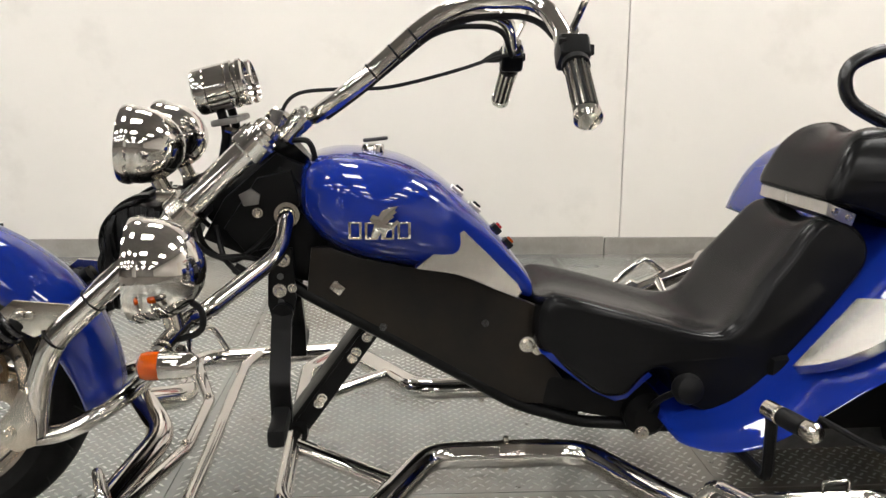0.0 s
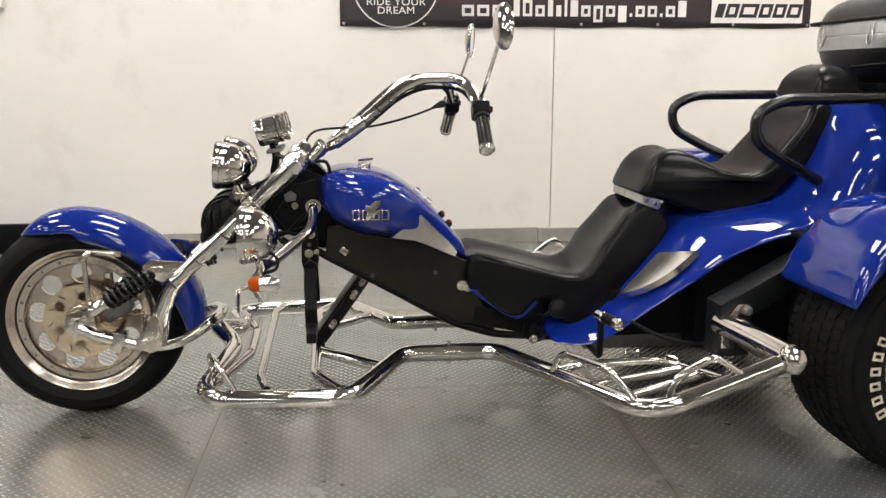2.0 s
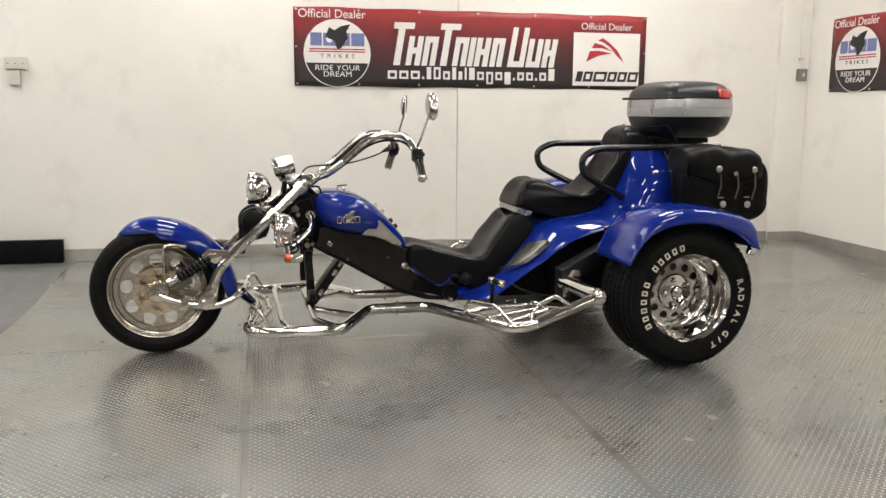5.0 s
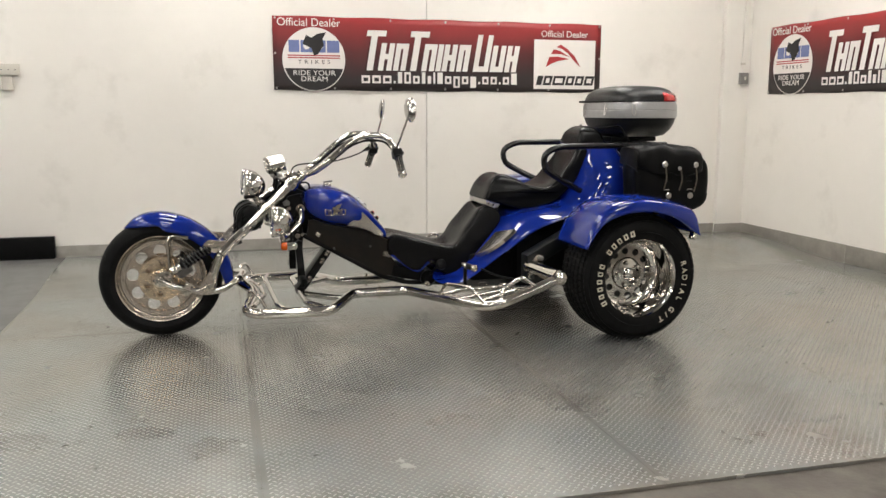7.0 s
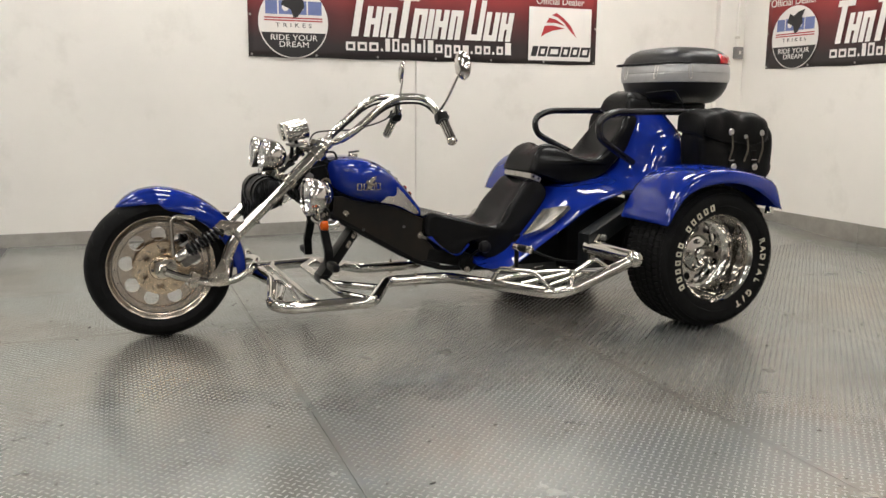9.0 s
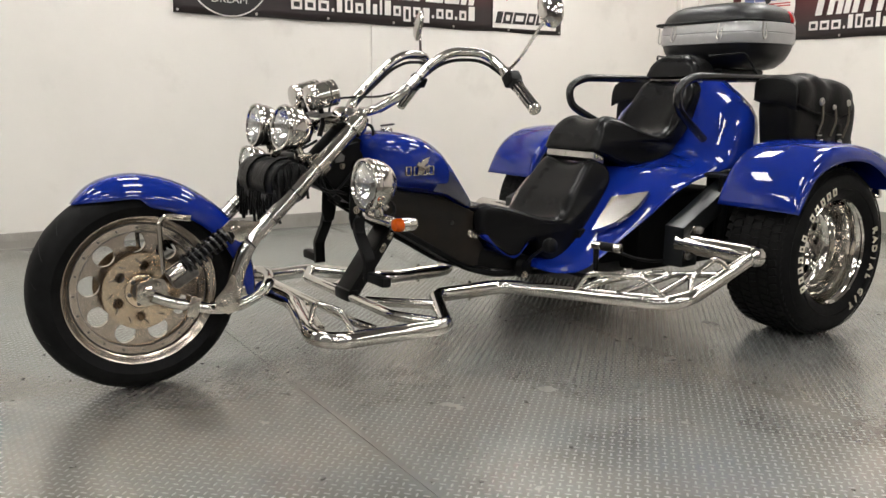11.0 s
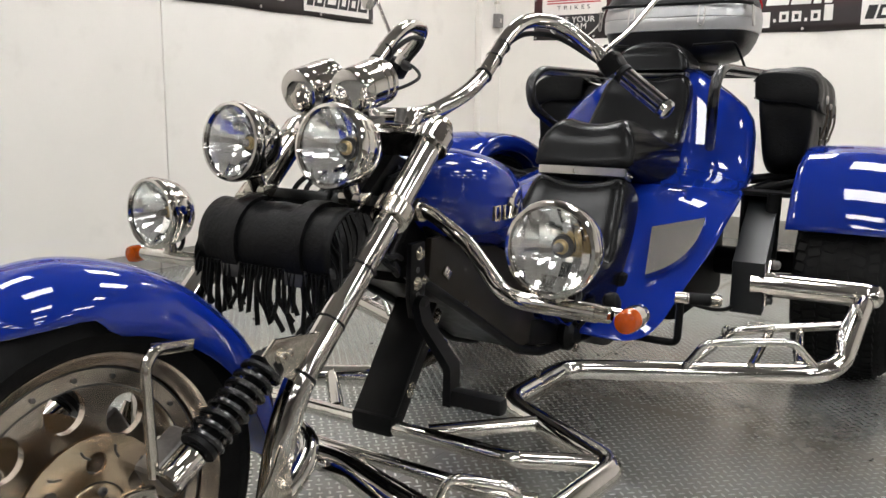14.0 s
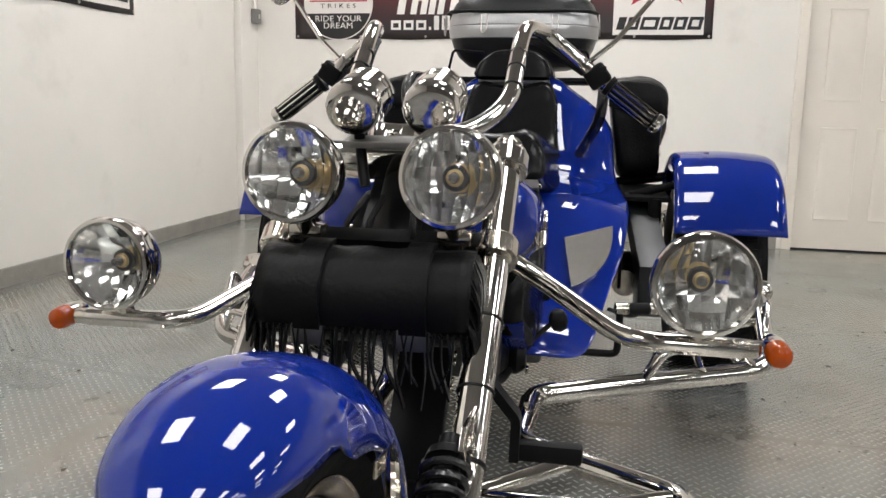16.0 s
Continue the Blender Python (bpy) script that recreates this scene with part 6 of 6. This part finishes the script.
            for dx, dy, w, h in ((-0.0080, 0, 0.0060, 0.028), (0.0080, 0, 0.0060, 0.028), (0, 0.0113, 0.0100, 0.0055), (0, -0.0113, 0.0100, 0.0055)):
                block(bm, m @ pose(dx, dy, 0), (w, h, 0.003))
            P("sidewall_block", bm, LETTER, "", rw)
        text = "RADIAL G/T"
        for k, ch in enumerate(text):
            if ch == " ":
                continue
            a = radians(17 - 9.0 * k + (1.5 if k > 6 else 0))
            letters(ch, 0.040, LETTER, "sidewall_letter", on_wall(a, rc) @ pose(0, -0.014, 0), 0.003, rw, align="CENTER", stretch=1.05)

# --- black chassis parts behind the seat
for s in (-1, 1):
    post = slab([(1.858, 0.272), (1.858, 0.424), (2.245, 0.610), (2.285, 0.560), (1.955, 0.385), (1.955, 0.272)], s * 0.494 - 0.046, s * 0.494 + 0.046, 0.003)
    for v in post.verts:
        v.co.y -= s * 0.105 * max(0, v.co.x - 1.858)
    P("support_post", post, POSTBLACK, "square black support post")
    P("post_bolt", turned([(0.014, 0), (0.014, 0.018), (0.008, 0.024), (0.00001, 0.025)], (1.928, s * 0.545, 0.412), (0, s, 0), 12), CASTING)
    P("post_bolt", turned([(0.012, 0), (0.012, 0.016), (0.00001, 0.02)], (1.880, s * 0.545, 0.314), (0, s, 0), 12), DARKSTEEL)
    P("arch_deck", box((2.38, s * 0.470, 0.598), (0.50, 0.16, 0.016), 0.004), DULLBLACK)
    P("chassis_plate", box((2.40, s * 0.40, 0.45), (0.50, 0.012, 0.32), 0.003), DULLBLACK)
    P("damper", tube([(2.11, s * 0.50, 0.36), (2.13, s * 0.50, 0.60)], 0.022, 0, 14), DULLBLACK)
    # passenger foot peg
    pg = P("peg_bracket", tube([(1.560, s * 0.19, 0.235), (1.562, s * 0.385, 0.235), (1.560, s * 0.388, 0.345), (1.558, s * 0.38, 0.362)], 0.0105, 0.02, 10), BLACK, "black foot peg bracket")
    P("peg", turned([(0.016, 0), (0.0165, 0.03), (0.0135, 0.033), (0.0135, 0.09), (0.017, 0.093), (0.018, 0.112), (0.013, 0.119), (0.00001, 0.12)], (1.556, s * 0.375, 0.362), (0.26, s, 0.0), 20), STAINLESS, "chrome and rubber foot peg", pg)
    P("peg_rubber", turned([(0.0137, 0), (0.0165, 0.002), (0.0165, 0.054), (0.0137, 0.056)], V(1.556, s * 0.375, 0.362) + V(0.26, s, 0).normalized() * 0.035, (0.26, s, 0), 18), SOFT, "", pg)
P("axle_beam", tube([(2.362, -0.60, 0.335), (2.362, 0.60, 0.335)], 0.05, 0, 18), DULLBLACK)
P("engine", box((2.18, 0, 0.36), (0.56, 0.56, 0.32), 0.03), DULLBLACK, "black engine block under the body")
P("engine_case", box((1.80, 0, 0.31), (0.30, 0.40, 0.16), 0.03), DULLBLACK)
P("sump", box((1.85, 0, 0.215), (0.55, 0.36, 0.06), 0.015), DARKSTEEL)
P("gearbox", turned([(0.00001, -0.15), (0.03, -0.15), (0.046, -0.13), (0.046, 0.13), (0.03, 0.15), (0.00001, 0.15)], (1.43, 0, 0.25), (0, 1, 0), 24), BLACK)
P("gearbox_case", box((1.34, 0, 0.275), (0.24, 0.22, 0.07), 0.015, (0, 12, 0)), BLACK)
bolt((1.414, -0.152, 0.222), (0, -1, 0), 0.010)
bolt((1.414, 0.152, 0.222), (0, 1, 0), 0.010)
kn = P("gear_knob", turned([(0.012, 0), (0.026, 0.008), (0.031, 0.024), (0.026, 0.04), (0.012, 0.047), (0.00001, 0.048)], (1.47, -0.205, 0.338), (0.1, -1, 0.2), 24), SOFT, "black gear lever knob")
P("gear_lever", tube([(1.47, -0.215, 0.338), (1.44, -0.17, 0.30), (1.43, -0.15, 0.27)], 0.007, 0.02, 8), BLACK, "", kn)
bm = bmesh.new()
sweep(bm, spline([(1.66, -0.36, 0.335), (1.74, -0.42, 0.30), (1.84, -0.45, 0.285), (1.95, -0.46, 0.30)]), 0.006, 8)
P("hose", bm, SOFT, "thin black hose")
P("exhaust", tube([(2.2, -0.42, 0.30), (2.6, -0.42, 0.27), (2.85, -0.42, 0.27)], 0.045, 0.05, 18), STAINLESS)
P("exhaust", tube([(2.2, 0.42, 0.30), (2.6, 0.42, 0.27), (2.85, 0.42, 0.27)], 0.045, 0.05, 18), STAINLESS)

# --- grab rails and rack
for s in (-1, 1):
    P("grab_rail", tube([(2.80, s * 0.31, 0.990), (2.12, s * 0.316, 0.988), (2.035, s * 0.318, 0.945), (2.045, s * 0.312, 0.865), (2.13, s * 0.29, 0.815), (2.385, s * 0.222, 0.690)], 0.0175, 0.05, 14), GLOSSBLACK, "black tubular grab rail")
    P("rack_stay", tube([(2.455, s * 0.12, 1.085), (2.535, s * 0.25, 1.098), (2.585, s * 0.28, 1.005)], 0.005, 0.02, 8), BLACK)
P("rack", tube([(2.62, -0.31, 0.990), (2.62, 0.31, 0.990)], 0.0125, 0, 12), BLACK)
P("rack", tube([(2.80, -0.31, 0.990), (2.80, 0.31, 0.990)], 0.0125, 0, 12), BLACK)
P("rack_plate", box((2.70, 0, 1.018), (0.30, 0.24, 0.03), 0.008), BLACK)

# ---- luggage ----
def tb_ring(z, f, dx=0.0):
    """Plan outline of the top box at height z, grown by f."""
    out = []
    for k in range(48):
        a = 2 * math.pi * k / 48
        ca, sa = math.cos(a), math.sin(a)
        x = math.copysign(abs(ca) ** 0.62, ca) * 0.232
        y = math.copysign(abs(sa) ** 0.55, sa) * 0.285
        y *= 1 - 0.16 * max(0, x / 0.232) ** 1.6
        out.append((2.735 + x * f + dx, y * f, z))
    return out


def top_box():
    t = thing("top_box", "black and silver motorcycle top case with red reflectors, shut", "top case", (2.735, 0, 1.033))
    bm = bmesh.new()
    loft(bm, [tb_ring(1.034, 0.62), tb_ring(1.042, 0.74), tb_ring(1.075, 0.88), tb_ring(1.11, 0.95), tb_ring(1.142, 0.985)])
    child_at(part("lower_shell", bm, BOXBLACK), t)
    bm = bmesh.new()
    loft(bm, [tb_ring(1.142, 0.985), tb_ring(1.144, 1.004), tb_ring(1.17, 1.015), tb_ring(1.186, 1.016), tb_ring(1.189, 1.008), tb_ring(1.192, 1.016), tb_ring(1.215, 1.008), tb_ring(1.234, 0.985), tb_ring(1.236, 0.96)])
    child_at(part("silver_band", bm, SILVER, label="silver middle band"), t)
    bm = bmesh.new()
    loft(bm, [tb_ring(1.236, 0.965), tb_ring(1.240, 0.985), tb_ring(1.252, 0.978), tb_ring(1.278, 0.93), tb_ring(1.302, 0.84, 0.003), tb_ring(1.319, 0.69, 0.004), tb_ring(1.328, 0.45, 0.004), tb_ring(1.331, 0.15, 0.004)])
    child_at(part("lid", bm, BOXBLACK, label="domed textured black lid"), t)
    for s in (-1, 1):
        bm = bmesh.new()
        rings = []
        for z, f in ((1.238, 1.000), (1.25, 1.002), (1.272, 0.974), (1.288, 0.942)):
            pts = [p for p in tb_ring(z, f)]
            idx = [k % 48 for k in (range(2, 12) if s > 0 else range(46, 36, -1))]
            cut = {1.238: idx, 1.25: idx, 1.272: idx, 1.288: idx}[z]
            rings.append([pts[k] for k in cut])
        loft(bm, rings, closed=False)
        child_at(thick(part("reflector", bm, RED, label="red wrap-round reflector"), 0.004), t)
        for x, yy in ((2.585, 0.272), (2.53, 0.12)):
            q = [(x, s * (yy + 0.017), 1.232), (x, s * (yy + 0.022), 1.165), (x + 0.012, s * (yy + 0.022), 1.155), (x + 0.022, s * (yy + 0.022), 1.165), (x + 0.022, s * (yy + 0.017), 1.225)]
            if x < 2.55:
                q = [(2.508 - 0.0, s * yy, 1.232), (2.496, s * yy, 1.165), (2.496, s * (yy + 0.012), 1.155), (2.496, s * (yy + 0.022), 1.165), (2.508, s * (yy + 0.022), 1.225)]
            child_at(part("latch_wire", tube(q, 0.003, 0.008, 6), PLATE), t)
    child_at(part("lid_rim", tube([(2.60, -0.283, 1.238), (2.52, -0.255, 1.238), (2.503, -0.2, 1.238), (2.503, 0.2, 1.238), (2.52, 0.255, 1.238), (2.60, 0.283, 1.238)], 0.006, 0.03, 8), SOFT), t)
    child_at(part("foot", box((2.70, 0, 1.0345), (0.26, 0.22, 0.003), 0.001), SOFT), t)
    return t


top_box()


def saddlebag(s):
    t = thing("saddlebag", "black leather saddlebag with silver studs above the blue rear mudguard", "saddlebag", (2.71, s * 0.42, 0.66), "saddlebags")
    crease = lambda x, z: 0.5 * math.sin(23 * x + 9 * z + 1.2) + 0.3 * math.sin(41 * x - 27 * z) + 0.25 * math.sin(13 * x + 61 * z + 2.0)
    def ring(y, f):
        out = []
        for k in range(64):
            a = 2 * math.pi * k / 64
            ca, sa = math.cos(a), math.sin(a)
            x = math.copysign(abs(ca) ** 0.45, ca) * 0.236
            z = math.copysign(abs(sa) ** 0.50, sa) * (0.158 if sa > 0 else 0.176)
            if ca < 0:
                x *= 0.95 + 0.09 * min(1, max(0, -sa))
            else:
                x *= 1 - 0.07 * max(0, sa)
            z -= 0.012 * math.sin(3 * x / 0.24 + 0.5) * max(0, sa)
            px, pz = 2.722 + x * f, 0.800 + z * f
            slant = 0.040 * min(1, max(0, (0.46 - y) / 0.11)) * min(1, max(0, (0.95 - pz) / 0.30))
            fold = 0.009 * math.sin(34 * y + 7 * pz) * min(1, max(0, -ca * 2)) * f
            out.append((px + 0.004 * crease(pz, px) + fold, s * (y + slant + (0.007 * crease(px * 1.2, pz) + 0.007 * (abs(math.sin(15 * px + 4 * math.sin(7 * pz))) - 0.5)) * min(1, max(0, (y - 0.40) / 0.08))), pz))
        return out
    bm = bmesh.new()
    loft(bm, [ring(0.335, 0.86), ring(0.345, 0.96), ring(0.38, 1.0), ring(0.43, 1.01), ring(0.48, 1.0), ring(0.508, 0.985), ring(0.522, 0.955), ring(0.531, 0.89), ring(0.535, 0.72), ring(0.536, 0.5), ring(0.536, 0.3), ring(0.535, 0.1)])
    child_at(smoothed(part("pouch", bm, LEATHER, angle=80), 1), t)
    child_at(part("gusset_seam", tube([q for q in ring(0.522, 0.945)][34:64:2], 0.004, 0.01, 6), LEATHER), t)
    # flap: over the top and down the outer side, with a drooping front
    top = [(2.425, 0.938), (2.45, 0.962), (2.50, 0.986), (2.56, 1.000), (2.64, 1.004), (2.72, 0.998), (2.80, 0.990), (2.86, 0.980), (2.90, 0.968)]
    low = [(2.425, 0.925), (2.45, 0.905), (2.50, 0.882), (2.56, 0.862), (2.62, 0.846), (2.70, 0.846), (2.75, 0.836), (2.80, 0.825), (2.85, 0.842), (2.90, 0.862)]
    bm = bmesh.new()
    rows = []
    for y, f in ((0.328, 0.30), (0.335, 0.12), (0.36, 0.02), (0.40, -0.03), (0.44, -0.035), (0.475, -0.02), (0.502, 0.02), (0.522, 0.09), (0.536, 0.20), (0.545, 0.34), (0.549, 0.50), (0.551, 0.66), (0.551, 0.80), (0.551, 0.91), (0.550, 1.0)):
        row = []
        for k in range(33):
            x0 = 2.494 + 0.008 * max(0, min(1, (0.52 - y) / 0.15))
            x = x0 + (2.898 - x0) * k / 32
            zt, zl = interp(top, x)[0], interp(low, x)[0]
            pull = 0.012 * max(0, (x - 2.86) / 0.04)
            z = zt + (zl - zt) * f
            w = 0.006 * crease(x * 1.25 + 0.4 * y, y * 1.6 + z * 0.8) + 0.009 * (abs(math.sin(17 * x - 11 * y + 2.5 * math.sin(9 * y + 6 * x))) - 0.5) * (1 if f < 0.95 else 0.3)
            dent = 0.012 * math.exp(-((x - 2.70 - 0.4 * (y - 0.45)) / 0.045) ** 2) if f < 0.3 else 0.006 * math.exp(-((x - 2.74) / 0.03) ** 2)
            row.append((x, s * (y - pull * min(1, max(0, (y - 0.40) / 0.1)) + (w if f > 0.15 else 0)), z + (w if f <= 0.15 else 0) - dent * (f < 0.3)))
        rows.append(row)
    edge = rows[-1]
    loft(bm, rows, closed=False)
    f = smoothed(thick(part("flap", bm, LEATHER, label="soft creased leather flap", angle=80), 0.006), 1)
    child_at(f, t)
    # the flap's end folds down over the front of the pouch
    bm = bmesh.new()
    fold = []
    for k in range(8):
        u = k / 7
        line = []
        for row in rows[1:11]:
            x, y, z = row[0]
            ya = abs(y)
            low_z = 0.906 - 0.20 * (ya - 0.335) + 0.008 * math.sin(30 * ya)
            line.append((x - 0.011 * math.sin(u * math.pi / 2) - 0.004 * math.sin(26 * ya + 3 * u) * u, y + s * 0.004 * u, z + (low_z - z) * u))
        fold.append(line)
    loft(bm, fold, closed=False)
    child_at(smoothed(thick(part("flap_end", bm, LEATHER, angle=80), 0.005), 1), t)
    child_at(part("flap_binding", tube(fold[-1], 0.0038, 0.006, 6), LEATHER), t)
    child_at(part("flap_binding", tube([(p[0], p[1] + s * 0.001, p[2]) for p in edge[::2]], 0.0045, 0.006, 6), LEATHER), t)
    for x, z, y in ((2.652, 0.895, 0.552), (2.846, 0.888, 0.552), (2.690, 0.722, 0.541), (2.826, 0.719, 0.541), (2.744, 0.872, 0.553)):
        r = 0.017 if (x, z) != (2.744, 0.872) else 0.011
        child_at(part("stud", turned([(r, 0), (r, 0.002), (r * 0.8, 0.006), (r * 0.35, 0.007), (r * 0.3, 0.004), (0.00001, 0.004)], (x, s * y, z), (0, s, 0), 18), PLATE, label="round silver stud"), t)
    for x, z0, z1 in ((2.655, 0.885, 0.755), (2.845, 0.878, 0.74), (2.752, 0.865, 0.75)):
        child_at(part("lace", tube([(x, s * 0.556, z0), (x + 0.01, s * 0.558, (z0 + z1) / 2), (x + 0.004, s * 0.54, z1)], 0.0045, 0.02, 6), LACE, label="thin tan leather lace"), t)
    for x in (2.675, 2.82):
        child_at(part("strap", box((x, s * 0.536, 0.75), (0.032, 0.008, 0.10), 0.002), LEATHER), t)
        child_at(part("stitch", box((x, s * 0.541, 0.755), (0.034, 0.003, 0.004), 0.001), PLATE), t)
    child_at(part("hanger", tube([(2.68, s * 0.34, 0.97), (2.68, s * 0.312, 1.0)], 0.012, 0, 8), LEATHER), t)
    return t


for s in (-1, 1):
    bag = saddlebag(s)
    if s > 0:
        bag.location.x += 0.06


def tool_roll():
    t = thing("tool_bag", "black leather fringed tool roll strapped below the headlamps", "tool bag", (0.46, 0, 0.56))
    bm = bmesh.new()
    lathe(bm, [(0.00001, -0.148), (0.045, -0.147), (0.06, -0.14), (0.067, -0.125), (0.068, 0.0), (0.067, 0.125), (0.06, 0.14), (0.045, 0.147), (0.00001, 0.148)], axis_matrix((0.462, 0, 0.622), (0, 1, 0)) , 32)
    child_at(part("roll", bm, LEATHER), t)
    bm = bmesh.new()
    rows = []
    for k in range(15):
        a = radians(95 + 115 * k / 14)
        rows.append([(0.462 + 0.0735 * math.cos(a), -0.152 + 0.304 * j / 16, 0.622 + 0.0735 * math.sin(a) + 0.0015 * math.sin(j * 1.7)) for j in range(17)])
    loft(bm, rows, closed=False)
    child_at(thick(part("flap", bm, LEATHER, label="curved leather flap"), 0.004), t)
    a = radians(208)
    bm = bmesh.new()
    for k in range(60):
        y = -0.15 + 0.30 * k / 59
        lathe(bm, [(0.00001, -0.003), (0.0032, 0), (0.00001, 0.003)], axis_matrix((0.462 + 0.0775 * math.cos(a), y, 0.622 + 0.0775 * math.sin(a)), (0, 1, 0.8)), 6)
    child_at(part("braided_edge", bm, LEATHER), t)
    for y in (-0.075, 0.075):
        bm = bmesh.new()
        pts = [(0.462 + 0.077 * math.cos(radians(a)), y, 0.622 + 0.077 * math.sin(radians(a))) for a in range(85, 245, 10)]
        sweep(bm, pts, 0.004, flat=(0.019, 0.0035))
        child_at(part("strap", bm, LEATHER), t)
        child_at(part("buckle", box((0.395, y, 0.578), (0.010, 0.048, 0.030), 0.004), DARKSTEEL), t)
    rng = random.Random(9)
    for y0, y1, n, xo in ((-0.15, 0.15, 34, 0.0),):
        for k in range(n):
            y = y0 + (y1 - y0) * k / (n - 1)
            a = radians(205)
            p0 = V(0.462 + 0.074 * math.cos(a), y, 0.622 + 0.074 * math.sin(a))
            l = rng.uniform(0.07, 0.115)
            bm = bmesh.new()
            sweep(bm, spline([p0, p0 + V(-0.004 + rng.uniform(-.004, .006), rng.uniform(-.006, .006), -l * 0.5), p0 + V(rng.uniform(-.01, .016), rng.uniform(-.014, .014), -l)], 4), 0.003, flat=(0.0048, 0.0013))
            child_at(part("fringe", bm, LEATHER), t)
    for s in (-1, 1):
        for k in range(14):
            a = radians(60 + 130 * k / 13)
            p0 = V(0.462 + 0.066 * math.cos(a), s * 0.149, 0.622 + 0.066 * math.sin(a))
            l = rng.uniform(0.08, 0.13)
            bm = bmesh.new()
            sweep(bm, spline([p0, p0 + V(rng.uniform(-.008, .008), s * 0.012, -l * 0.35), p0 + V(rng.uniform(-.014, .014), s * (0.006 + rng.uniform(0, .01)), -l)], 4), 0.003, flat=(0.0048, 0.0013))
            child_at(part("fringe", bm, LEATHER), t)
    for y in (-0.09, 0.09):
        child_at(part("hanger", tube([(0.50, y, 0.68), (0.545, y, 0.69), (0.555, y, 0.672)], 0.006, 0.01, 6), LEATHER), t)
    return t


tool_roll()
